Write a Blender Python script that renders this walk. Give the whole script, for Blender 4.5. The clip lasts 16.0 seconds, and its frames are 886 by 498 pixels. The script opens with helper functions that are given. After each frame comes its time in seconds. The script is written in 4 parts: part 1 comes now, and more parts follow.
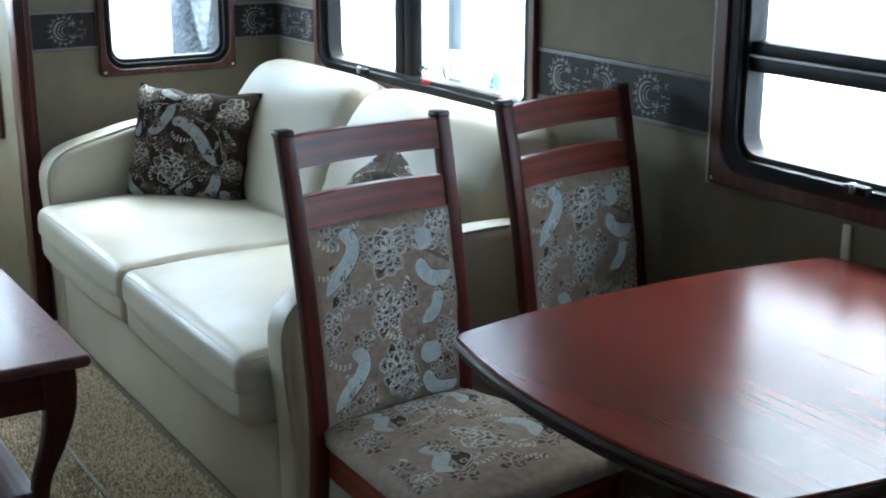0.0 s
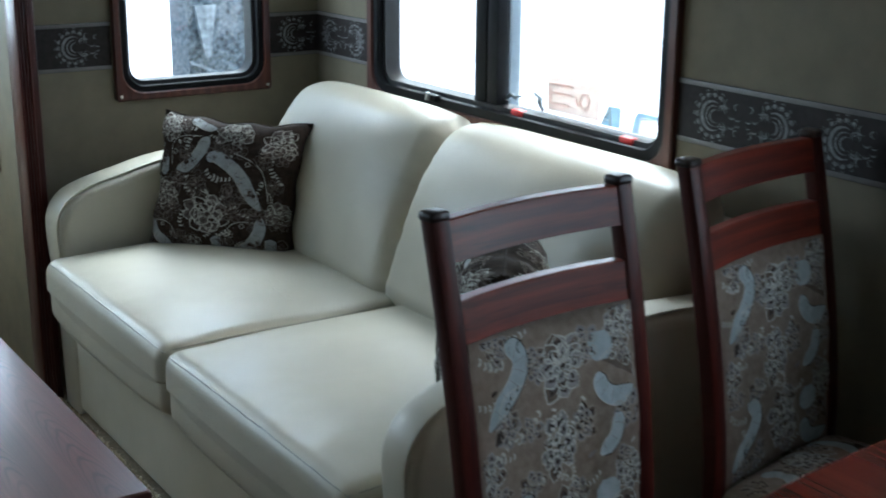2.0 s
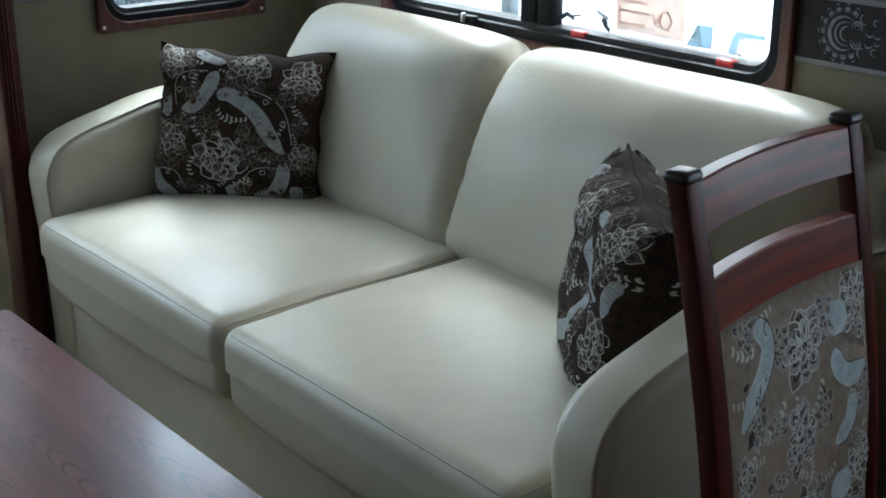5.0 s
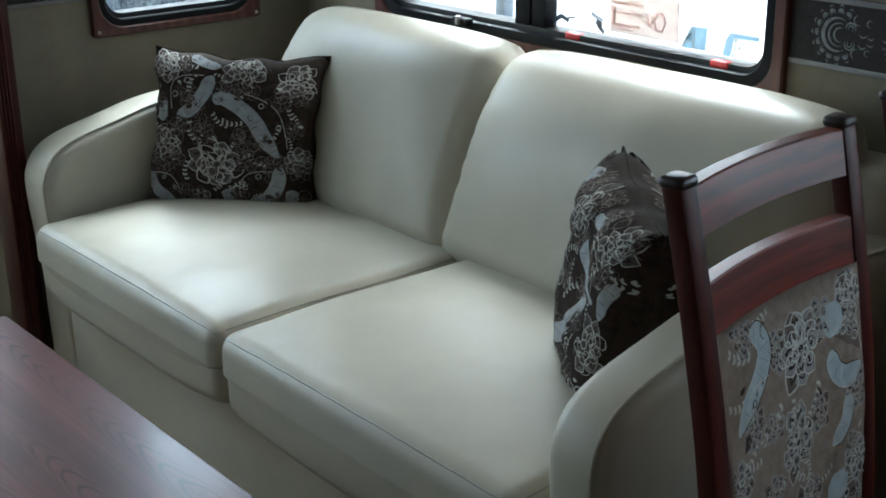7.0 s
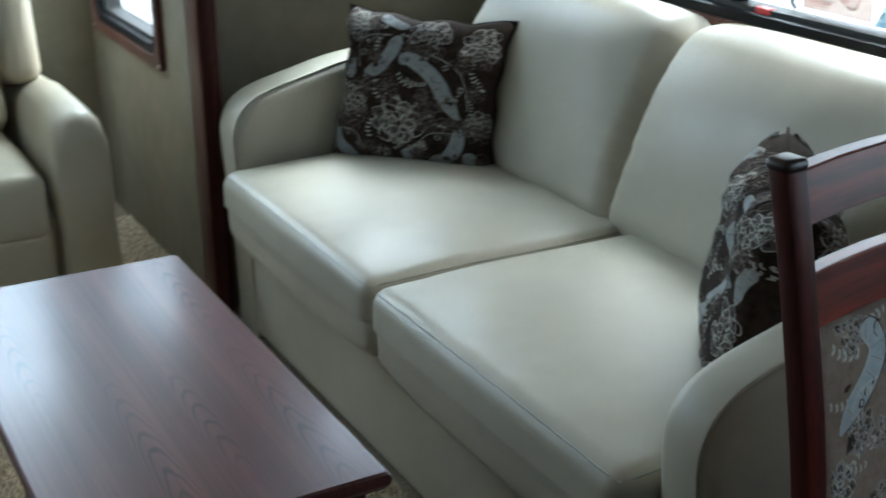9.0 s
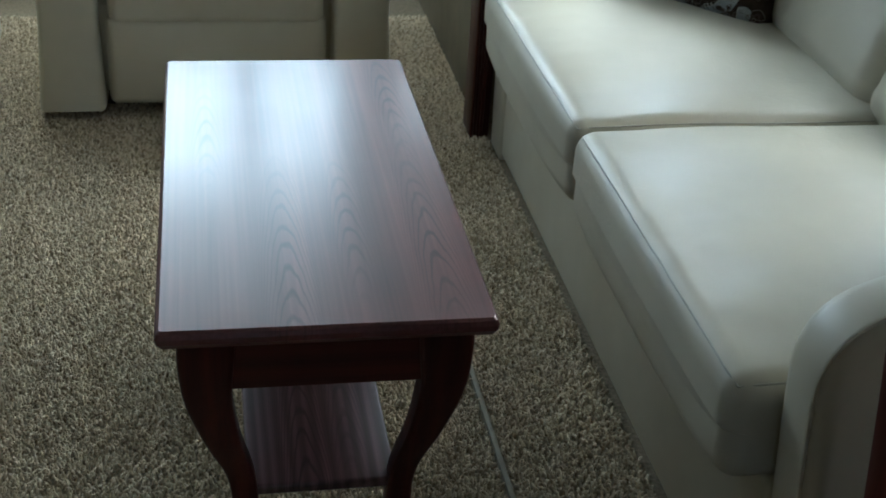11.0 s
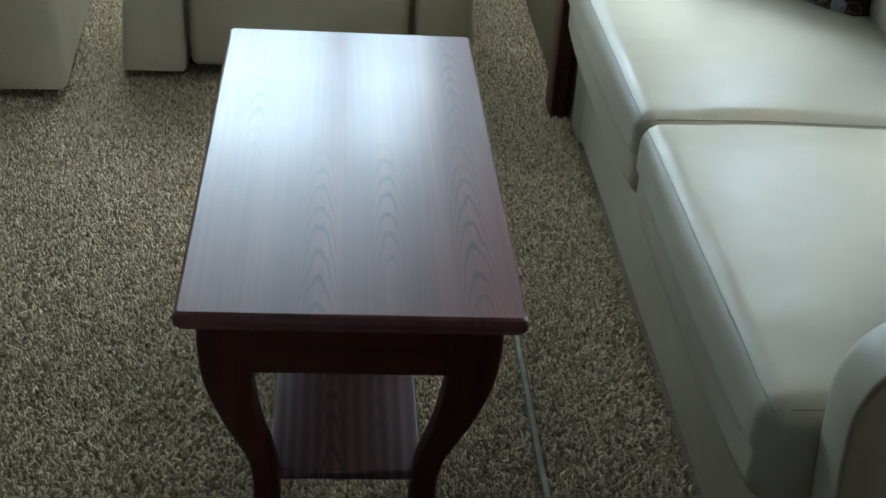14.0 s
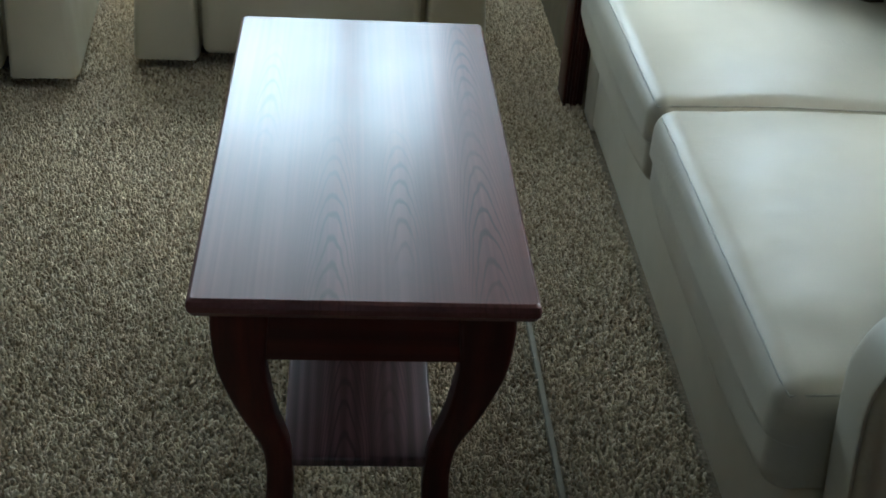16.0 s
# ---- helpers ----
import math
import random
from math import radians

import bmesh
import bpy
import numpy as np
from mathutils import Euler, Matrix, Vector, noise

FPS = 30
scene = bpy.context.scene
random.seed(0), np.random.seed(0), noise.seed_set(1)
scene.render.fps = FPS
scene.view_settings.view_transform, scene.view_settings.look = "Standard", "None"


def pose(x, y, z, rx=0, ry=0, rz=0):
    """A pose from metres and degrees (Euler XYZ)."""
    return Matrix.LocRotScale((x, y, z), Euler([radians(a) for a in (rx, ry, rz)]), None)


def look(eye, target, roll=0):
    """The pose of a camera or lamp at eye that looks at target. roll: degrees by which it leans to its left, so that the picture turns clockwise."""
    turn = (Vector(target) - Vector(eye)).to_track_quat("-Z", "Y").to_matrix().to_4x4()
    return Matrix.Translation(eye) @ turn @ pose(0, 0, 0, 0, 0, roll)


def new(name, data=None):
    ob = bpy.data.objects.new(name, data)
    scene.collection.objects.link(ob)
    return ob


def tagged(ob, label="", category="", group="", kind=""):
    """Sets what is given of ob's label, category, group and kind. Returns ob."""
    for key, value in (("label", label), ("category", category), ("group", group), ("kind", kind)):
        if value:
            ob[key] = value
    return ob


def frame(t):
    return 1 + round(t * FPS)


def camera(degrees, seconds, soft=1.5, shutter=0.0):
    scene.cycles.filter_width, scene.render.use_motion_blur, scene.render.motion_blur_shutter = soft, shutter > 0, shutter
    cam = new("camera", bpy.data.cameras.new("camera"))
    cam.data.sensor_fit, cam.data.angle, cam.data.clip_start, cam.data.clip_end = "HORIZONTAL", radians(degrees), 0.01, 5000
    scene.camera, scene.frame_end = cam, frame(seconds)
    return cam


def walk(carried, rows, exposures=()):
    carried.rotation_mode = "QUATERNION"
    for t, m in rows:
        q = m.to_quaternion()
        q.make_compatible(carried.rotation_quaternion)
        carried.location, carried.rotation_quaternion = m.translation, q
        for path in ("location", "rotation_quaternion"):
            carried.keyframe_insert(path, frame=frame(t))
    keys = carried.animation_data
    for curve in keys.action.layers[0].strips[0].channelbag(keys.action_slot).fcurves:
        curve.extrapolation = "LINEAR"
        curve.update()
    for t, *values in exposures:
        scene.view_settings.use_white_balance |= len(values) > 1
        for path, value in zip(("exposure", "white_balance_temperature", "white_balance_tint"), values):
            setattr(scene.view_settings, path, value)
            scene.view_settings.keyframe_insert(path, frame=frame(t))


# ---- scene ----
cam = camera(37.8, 16.0, soft=1.8, shutter=0.4)
PATH = [
    (0, (-0.717, -2.544, 1.442), (0.301, -0.91, 0.898), 0.1),
    (0.5, (-0.68, -2.435, 1.435), (0.29, -0.783, 0.861), 0.3),
    (1, (-0.678, -2.213, 1.446), (0.367, -0.589, 0.925), -2.3),
    (1.5, (-0.685, -2.012, 1.445), (0.435, -0.445, 0.907), -0.7),
    (2, (-0.661, -1.816, 1.44), (0.41, -0.22, 0.886), 0.5),
    (2.5, (-0.634, -1.629, 1.432), (0.411, -0.026, 0.852), 1.0),
    (3, (-0.673, -1.484, 1.414), (0.439, 0.053, 0.782), 0.1),
    (3.5, (-0.769, -1.379, 1.419), (0.427, 0.076, 0.746), -1.3),
    (4, (-0.803, -1.319, 1.409), (0.375, 0.145, 0.724), -0.3),
    (4.5, (-0.796, -1.29, 1.405), (0.391, 0.159, 0.703), -0.4),
    (5, (-0.794, -1.279, 1.405), (0.41, 0.166, 0.724), -0.1),
    (7.5, (-0.798, -1.281, 1.416), (0.408, 0.16, 0.732), -0.6),
    (8, (-0.802, -1.295, 1.413), (0.378, 0.155, 0.703), -0.7),
    (8.5, (-0.758, -1.318, 1.405), (0.353, 0.169, 0.661), -0.8),
    (9, (-0.667, -1.37, 1.41), (0.228, 0.265, 0.684), -0.3),
    (9.5, (-0.539, -1.437, 1.401), (0.115, 0.279, 0.607), 2.2),
    (10, (-0.477, -1.432, 1.392), (0.065, 0.275, 0.502), 3.3),
    (12.5, (-0.247, -1.317, 1.402), (-0.084, 0.403, 0.394), 3.7),
    (13, (-0.258, -1.317, 1.404), (-0.068, 0.401, 0.398), 4.6),
    (13.5, (-0.257, -1.322, 1.399), (-0.077, 0.383, 0.37), 4.7),
    (14, (-0.252, -1.322, 1.401), (-0.074, 0.378, 0.364), 4.5),
    (14.5, (-0.252, -1.318, 1.399), (-0.087, 0.382, 0.357), 4.3),
    (15, (-0.254, -1.315, 1.396), (-0.101, 0.381, 0.348), 4.1),
    (15.5, (-0.254, -1.319, 1.397), (-0.101, 0.382, 0.355), 4.0),
    (16, (-0.253, -1.322, 1.395), (-0.093, 0.372, 0.344), 4.1),
]
walk(cam, [(t, look(eye, target, roll)) for t, eye, target, roll in PATH],
     exposures=[(0, 2.56, 5200, -1), (0.5, 2.40, 5200, -1), (1.5, 2.05, 5200, -1), (3, 1.52, 5250, -1), (4.5, 1.76, 5330, -1), (8, 1.78, 5330, -1), (9.5, 1.76, 5280, -3), (12.5, 1.86, 5350, -4), (16, 1.85, 5350, -4)])

# ---- daylight: a bright, hazy white sky ----
world = bpy.data.worlds.new("sky")
scene.world = world
world.use_nodes = True
wn = world.node_tree.nodes
sky = wn.new("ShaderNodeTexSky")
sky.sky_type, sky.sun_disc = "NISHITA", False
sky.sun_elevation, sky.sun_rotation = radians(48), radians(70)
sky.air_density, sky.dust_density, sky.ozone_density = 1.0, 6.0, 1.0
world.node_tree.links.new(sky.outputs[0], wn["Background"].inputs[0])
wn["Background"].inputs[1].default_value = 0.15
sun_data = bpy.data.lights.new("sun", "SUN")
sun_data.energy, sun_data.angle, sun_data.color = 1.2, radians(20), (1.0, 0.97, 0.92)
sun = new("sun", sun_data)
sun.matrix_world = look((6, 9, 12), (0, 0, 0))


def window_light(name, where, target, w, h, watts, colour=(0.93, 0.97, 1.0)):
    """Sky light that fills the opening of a window."""
    d = bpy.data.lights.new(name, "AREA")
    d.shape, d.size, d.size_y, d.energy, d.color = "RECTANGLE", w, h, watts, colour
    o = new(name, d)
    o.matrix_world = look(where, target)
    return o


window_light("rear_window_light_a", (-0.515, 2.832, 1.33), (-0.53, 0, 0.4), 0.50, 0.78, 4.6)
window_light("rear_window_light_b", (-0.055, 2.832, 1.33), (-0.03, 0, 0.4), 0.27, 0.78, 2.3)
window_light("sofa_window_light", (1.275, 0.766, 1.47), (0.5, 0.75, 0.5), 1.08, 0.26, 0.18)
window_light("end_window_light", (0.832, 1.752, 1.39), (0.80, 0.6, 0.5), 0.34, 0.24, 0.90)
window_light("dining_window_light", (1.306, -1.04, 1.20), (0.0, -1.04, 1.20), 0.93, 0.64, 0.62)
window_light("west_window_light", (-2.135, 1.60, 1.50), (-0.6, 0.9, 0.2), 0.85, 0.45, 0.6)
window_light("rear_window_light_c", (-1.13, 2.832, 1.33), (-0.7, 0, 0.3), 0.62, 0.78, 3.3)
window_light("side_window_light", (0.404, 2.37, 1.15), (-0.4, 2.2, 0.4), 0.54, 0.32, 1.6)
# Added fill lamp in an unseen south opening, brightens the chair fronts.
window_light("south_fill_light", (-0.75, -4.63, 1.62), (-0.2, 0, 0.9), 1.2, 0.50, 0.5)


# ---- materials ----
def mat(name, rough=0.5, metal=0.0, spec=0.5, coat=0.0, coat_rough=0.1):
    m = bpy.data.materials.new(name)
    m.use_nodes = True
    b = m.node_tree.nodes["Principled BSDF"]
    b.inputs["Roughness"].default_value, b.inputs["Metallic"].default_value = rough, metal
    b.inputs["Specular IOR Level"].default_value = spec
    b.inputs["Coat Weight"].default_value, b.inputs["Coat Roughness"].default_value = coat, coat_rough
    return m, m.node_tree.nodes, m.node_tree.links, b


def coords(n, l, scale=(1, 1, 1)):
    c, mp = n.new("ShaderNodeTexCoord"), n.new("ShaderNodeMapping")
    mp.inputs["Scale"].default_value = scale
    l.new(c.outputs["Object"], mp.inputs[0])
    return mp.outputs[0]


def noise_tex(n, l, vec, scale, detail=4, rough=0.55, distort=0.0):
    t = n.new("ShaderNodeTexNoise")
    t.inputs["Scale"].default_value, t.inputs["Detail"].default_value = scale, detail
    t.inputs["Roughness"].default_value, t.inputs["Distortion"].default_value = rough, distort
    l.new(vec, t.inputs["Vector"])
    return t.outputs["Fac"]


def ramp(n, l, fac, stops):
    r = n.new("ShaderNodeValToRGB")
    e = r.color_ramp.elements
    while len(e) < len(stops):
        e.new(0.5)
    for k, (p, c) in zip(e, stops):
        k.position, k.color = p, (*c, 1)
    l.new(fac, r.inputs[0])
    return r.outputs[0]


def mixed(n, l, fac, a, b, kind="MIX"):
    x = n.new("ShaderNodeMix")
    x.data_type, x.blend_type = "RGBA", kind
    for sock, v in ((x.inputs[0], fac), (x.inputs[6], a), (x.inputs[7], b)):
        if isinstance(v, (int, float)):
            sock.default_value = v
        elif isinstance(v, tuple):
            sock.default_value = (*v, 1)
        else:
            l.new(v, sock)
    return x.outputs[2]


def bump(n, l, b, height, strength, dist=0.002, after=None):
    k = n.new("ShaderNodeBump")
    k.inputs["Strength"].default_value, k.inputs["Distance"].default_value = strength, dist
    l.new(height, k.inputs["Height"])
    if after:
        l.new(after, k.inputs["Normal"])
    l.new(k.outputs[0], b.inputs["Normal"])
    return k.outputs[0]


def leather(name, light, dark):
    m, n, l, b = mat(name, 0.42, spec=0.5)
    v = coords(n, l)
    big, fine = noise_tex(n, l, v, 3.5, 3), noise_tex(n, l, v, 260, 3)
    l.new(ramp(n, l, big, [(0.3, dark), (0.7, light)]), b.inputs["Base Color"])
    l.new(ramp(n, l, noise_tex(n, l, v, 9, 3), [(0.3, (0.36,) * 3), (0.75, (0.50,) * 3)]), b.inputs["Roughness"])
    first = bump(n, l, b, fine, 0.10, 0.001)
    soft = bump(n, l, b, noise_tex(n, l, v, 6, 2, distort=0.4), 0.05, 0.012, first)
    crease = n.new("ShaderNodeTexVoronoi")
    crease.feature = "DISTANCE_TO_EDGE"
    crease.inputs["Scale"].default_value = 13
    warp = n.new("ShaderNodeVectorMath")
    l.new(v, warp.inputs[0]), l.new(noise_tex(n, l, v, 5, 3), warp.inputs[1])
    l.new(warp.outputs[0], crease.inputs["Vector"])
    folds = mixed(n, l, ramp(n, l, noise_tex(n, l, v, 2.6, 2), [(0.52, (0,) * 3), (0.72, (1,) * 3)]), (0.5, 0.5, 0.5), ramp(n, l, crease.outputs["Distance"], [(0.0, (0.0,) * 3), (0.12, (0.5,) * 3)]))
    bump(n, l, b, folds, 0.20, 0.004, soft)
    return m


def plain(name, colour, rough=0.5, metal=0.0, vary=0.15, scale=30, bumpy=0.05, spec=0.5, coat=0.0):
    m, n, l, b = mat(name, rough, metal, spec, coat)
    v = coords(n, l)
    f = noise_tex(n, l, v, scale, 5)
    lo = tuple(c * (1 - vary) for c in colour)
    hi = tuple(min(1, c * (1 + vary)) for c in colour)
    l.new(ramp(n, l, f, [(0.3, lo), (0.7, hi)]), b.inputs["Base Color"])
    if bumpy:
        bump(n, l, b, noise_tex(n, l, v, scale * 6, 3), bumpy, 0.001)
    return m


def wood(name, light, dark, along="y", rough=0.3, coat=0.4, rings=9.0, contrast=1.0, ring_mix=0.5, knots=()):
    """Stained timber: long fibres, cathedral growth rings and broad board tones."""
    m, n, l, b = mat(name, rough, coat=coat, coat_rough=0.14)
    def stretched(k):
        return {"x": (k, 1, 1), "y": (1, k, 1), "z": (1, 1, k)}[along]
    fibre = noise_tex(n, l, coords(n, l, stretched(0.012)), 160, 3, 0.5)
    wv = n.new("ShaderNodeTexWave")
    wv.bands_direction = {"x": "Z", "y": "X", "z": "X"}[along]
    for key, value in (("Scale", rings), ("Distortion", 5.0), ("Detail", 2.0), ("Detail Scale", 0.8), ("Detail Roughness", 0.5)):
        wv.inputs[key].default_value = value
    l.new(coords(n, l, stretched(0.08)), wv.inputs["Vector"])
    mid = tuple(0.35 * p + 0.65 * q for p, q in zip(light, dark))
    ring = ramp(n, l, wv.outputs["Fac"], [(0.0, dark), (0.5, mid), (1.0, light)])
    fib = ramp(n, l, fibre, [(0.3, dark), (0.75, light)])
    c = mixed(n, l, ring_mix, fib, ring)
    tone = ramp(n, l, noise_tex(n, l, coords(n, l, stretched(0.05)), 8, 1), [(0.35, (0.72, 0.70, 0.72)), (0.65, (1.12, 1.1, 1.1))])
    c = mixed(n, l, 1.0, c, tone, "MULTIPLY")
    for kx, ky, reach in knots:
        # long oval growth lines round a knot
        mp = n.new("ShaderNodeMapping")
        mp.inputs["Location"].default_value, mp.inputs["Scale"].default_value = (-kx * 11, -ky * 1.7, 0), (11, 1.7, 0)
        tc = n.new("ShaderNodeTexCoord")
        l.new(tc.outputs["Object"], mp.inputs[0])
        wob = n.new("ShaderNodeVectorMath")
        wob.operation = "LENGTH"
        l.new(mp.outputs[0], wob.inputs[0])
        xyz = n.new("ShaderNodeSeparateXYZ")
        l.new(mp.outputs[0], xyz.inputs[0])
        sq = n.new("ShaderNodeMath")
        sq.operation, sq.inputs[1].default_value = "POWER", 2.0
        ab = n.new("ShaderNodeMath")
        ab.operation = "ABSOLUTE"
        l.new(xyz.outputs[0], ab.inputs[0]), l.new(ab.outputs[0], sq.inputs[0])
        arch = n.new("ShaderNodeMath")
        arch.operation, arch.inputs[1].default_value = "MULTIPLY_ADD", 3.2
        l.new(sq.outputs[0], arch.inputs[0]), l.new(xyz.outputs[1], arch.inputs[2])
        jit = n.new("ShaderNodeMath")
        jit.operation, jit.inputs[1].default_value = "MULTIPLY_ADD", 0.16
        l.new(noise_tex(n, l, coords(n, l, stretched(0.25)), 26, 3), jit.inputs[0])
        l.new(arch.outputs[0], jit.inputs[2])
        wave = n.new("ShaderNodeMath")
        wave.operation, wave.inputs[1].default_value = "MULTIPLY", 62.0
        l.new(jit.outputs[0], wave.inputs[0])
        osc = n.new("ShaderNodeMath")
        osc.operation = "SINE"
        l.new(wave.outputs[0], osc.inputs[0])
        near = ramp(n, l, wob.outputs["Value"], [(0.05, (0.95,) * 3), (reach, (0.0,) * 3)])
        line = ramp(n, l, osc.outputs[0], [(0.35, (0,) * 3), (1.0, (1,) * 3)])
        both = mixed(n, l, 1.0, near, line, "MULTIPLY")
        c = mixed(n, l, both, c, tuple(q * 0.45 for q in dark))
    l.new(c, b.inputs["Base Color"])
    smudge = noise_tex(n, l, coords(n, l), 5, 3)
    l.new(ramp(n, l, smudge, [(0.3, (rough,) * 3), (0.7, (rough * 1.18,) * 3)]), b.inputs["Roughness"])
    if contrast > 0.6:
        bump(n, l, b, fibre, 0.03 * contrast, 0.0005)
    return m


def fabric(name, colour, dark):
    m, n, l, b = mat(name, 0.8, spec=0.10)
    v = coords(n, l)
    weave = mixed(n, l, 0.5, noise_tex(n, l, coords(n, l, (1, 1, 0.2)), 900, 2), noise_tex(n, l, coords(n, l, (0.2, 0.2, 1)), 900, 2))
    f = noise_tex(n, l, v, 60, 4)
    base = ramp(n, l, f, [(0.3, dark), (0.68, colour)])
    l.new(mixed(n, l, 0.35, base, mixed(n, l, 1.0, base, weave, "MULTIPLY")), b.inputs["Base Color"])
    bump(n, l, b, weave, 0.25, 0.0006)
    return m


CREAM = leather("cream_leather", (0.53, 0.490, 0.385), (0.45, 0.415, 0.325))
RECLINER = leather("ivory_leather", (0.60, 0.545, 0.415), (0.52, 0.468, 0.350))
PIPING = plain("cream_stitch", (0.49, 0.452, 0.355), 0.55)
STITCH = plain("grey_stitching", (0.37, 0.355, 0.305), 0.7)
SEAM = plain("dull_seam_tape", (0.33, 0.30, 0.23), 0.8)
WALL = plain("tan_wallpaper", (0.185, 0.160, 0.110), 0.75, vary=0.10, scale=14, bumpy=0.12, spec=0.3)
WALL_LIGHT = plain("light_batten", (0.60, 0.55, 0.42), 0.5)
CEILING = plain("white_ceiling", (0.34, 0.325, 0.29), 0.8)
# Uprights: the rails' cherry made darker, their shade put into the colour.
CHERRY_SHADED = wood("cherry_wood_upright_shaded", (0.110, 0.017, 0.009), (0.035, 0.0055, 0.004), "z", 0.34, 0.0)
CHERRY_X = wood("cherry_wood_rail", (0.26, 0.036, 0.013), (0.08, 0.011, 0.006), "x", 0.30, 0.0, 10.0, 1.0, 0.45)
CHERRY_Y = wood("cherry_wood_long", (0.185, 0.034, 0.017), (0.08, 0.012, 0.008), "y", 0.34, 0.0)
DARK_CHERRY = wood("dark_cherry_upright", (0.085, 0.016, 0.010), (0.04, 0.007, 0.005), "z", 0.34, 0.0)
DARK_CHERRY_X = wood("dark_cherry_rail", (0.085, 0.016, 0.010), (0.04, 0.007, 0.005), "x", 0.34, 0.0)
TRIM = wood("window_trim_wood", (0.12, 0.042, 0.028), (0.06, 0.02, 0.014), "z", 0.36, 0.25)
TABLE_TOP = wood("dining_table_veneer", (0.108, 0.018, 0.010), (0.080, 0.013, 0.0075), "y", 0.22, 0.0, 6.0, 0.35, 0.25)
for timber in (CHERRY_SHADED, CHERRY_X, CHERRY_Y, DARK_CHERRY, DARK_CHERRY_X, TRIM, TABLE_TOP):
    timber.node_tree.nodes["Principled BSDF"].inputs["Specular IOR Level"].default_value = {TABLE_TOP: 0.25, CHERRY_X: 0.55}.get(timber, 0.30)
COFFEE_TOP = wood("coffee_table_veneer", (0.175, 0.060, 0.052), (0.102, 0.033, 0.029), "y", 0.31, 0.14, 4.0, 0.4, 0.35,
                  [(-0.045, -0.28, 0.62), (0.165, -0.25, 0.68), (0.17, 0.30, 0.50), (-0.15, 0.15, 0.40), (0.05, -0.18, 0.42)])
SHELF_TOP = wood("coffee_table_shelf_veneer", (0.15, 0.085, 0.085), (0.035, 0.016, 0.016), "y", 0.30, 0.15, 16.0, 1.0, 0.6, [(-0.02, -0.30, 1.1), (0.045, 0.05, 0.9), (-0.06, 0.25, 0.8)])
# Dark chair caps; on the table edge this colour carries the shade.
CAP_SHADED_EDGE = plain("dark_cap_shaded_edge", (0.022, 0.010, 0.008), 0.38, coat=0.1)
BLACK = plain("black_window_frame", (0.008, 0.008, 0.009), 0.5, spec=0.12)
RUBBER = plain("rubber_gasket", (0.012, 0.012, 0.012), 0.6)
DARK_STEEL = plain("dull_steel", (0.30, 0.30, 0.30), 0.4, 1.0)
RED = plain("red_plastic_clip", (0.65, 0.03, 0.03), 0.4)
SCREW = plain("pale_screw_cap", (0.62, 0.58, 0.5), 0.4)
TAUPE = fabric("taupe_jacquard", (0.45, 0.37, 0.30), (0.33, 0.265, 0.21))
MOTIF_DIM = fabric("pale_taupe_weave", (0.62, 0.55, 0.47), (0.48, 0.42, 0.35))
MAUVE = fabric("mauve_grey_weave", (0.45, 0.42, 0.41), (0.32, 0.29, 0.28))
UMBER = fabric("deep_brown_weave", (0.105, 0.080, 0.070), (0.065, 0.050, 0.042))
SOFT_BROWN = fabric("soft_brown_weave", (0.27, 0.21, 0.17), (0.19, 0.145, 0.115))
DARK_CLOTH = fabric("dark_brown_jacquard", (0.052, 0.035, 0.026), (0.026, 0.017, 0.012))
MOTIF_BLUE = fabric("blue_grey_weave", (0.60, 0.65, 0.66), (0.47, 0.52, 0.53))
MOTIF_CREAM = fabric("cream_weave", (0.80, 0.78, 0.70), (0.64, 0.62, 0.55))
MOTIF_DARK = fabric("umber_weave", (0.085, 0.058, 0.050), (0.045, 0.03, 0.027))
MOTIF_GREY = fabric("pewter_weave", (0.44, 0.45, 0.45), (0.32, 0.33, 0.33))
BORDER = plain("dark_border_paper", (0.022, 0.017, 0.016), 0.65, vary=0.3, scale=60, spec=0.25)
BORDER_LINE = plain("border_line", (0.15, 0.14, 0.135), 0.5)
ORNAMENT = plain("pewter_ornament", (0.19, 0.19, 0.195), 0.5, vary=0.35, scale=80)
def thin_paper(name, colour, through_light=0.8):
    """Paper that lets some of the daylight behind it through."""
    m = plain(name, colour, 0.6)
    n, l = m.node_tree.nodes, m.node_tree.links
    t, x = n.new("ShaderNodeBsdfTranslucent"), n.new("ShaderNodeMixShader")
    t.inputs[0].default_value = (*colour, 1)
    x.inputs[0].default_value = through_light
    l.new(n["Principled BSDF"].outputs[0], x.inputs[1]), l.new(t.outputs[0], x.inputs[2])
    l.new(x.outputs[0], n["Material Output"].inputs[0])
    return m


PAPER = thin_paper("pale_paper_label", (0.84, 0.77, 0.73), 0.55)
PAPER_BLUE = thin_paper("blue_grey_label", (0.50, 0.62, 0.70), 0.7)
WHITE_INK = thin_paper("white_print", (0.92, 0.92, 0.92), 0.85)
RED_INK = thin_paper("faded_red_print", (0.87, 0.74, 0.71), 0.65)
POLE = plain("grey_painted_pole", (0.20, 0.24, 0.27), 0.4)
GROUND = plain("pale_ground", (0.70, 0.70, 0.69), 0.9, vary=0.08, scale=2)
ROCK = plain("grey_rough_stone", (0.13, 0.15, 0.16), 0.8, vary=0.8, scale=48, bumpy=0.6)
PALE_GRAVEL = plain("pale_gravel", (0.27, 0.30, 0.31), 0.8, vary=0.5, scale=40, bumpy=0.4)
BLOCK = plain("blue_grey_block", (0.05, 0.07, 0.10), 0.5)
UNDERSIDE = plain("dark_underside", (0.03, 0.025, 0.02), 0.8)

GLASS, gn, gl, gb = mat("window_glass", 0.02)
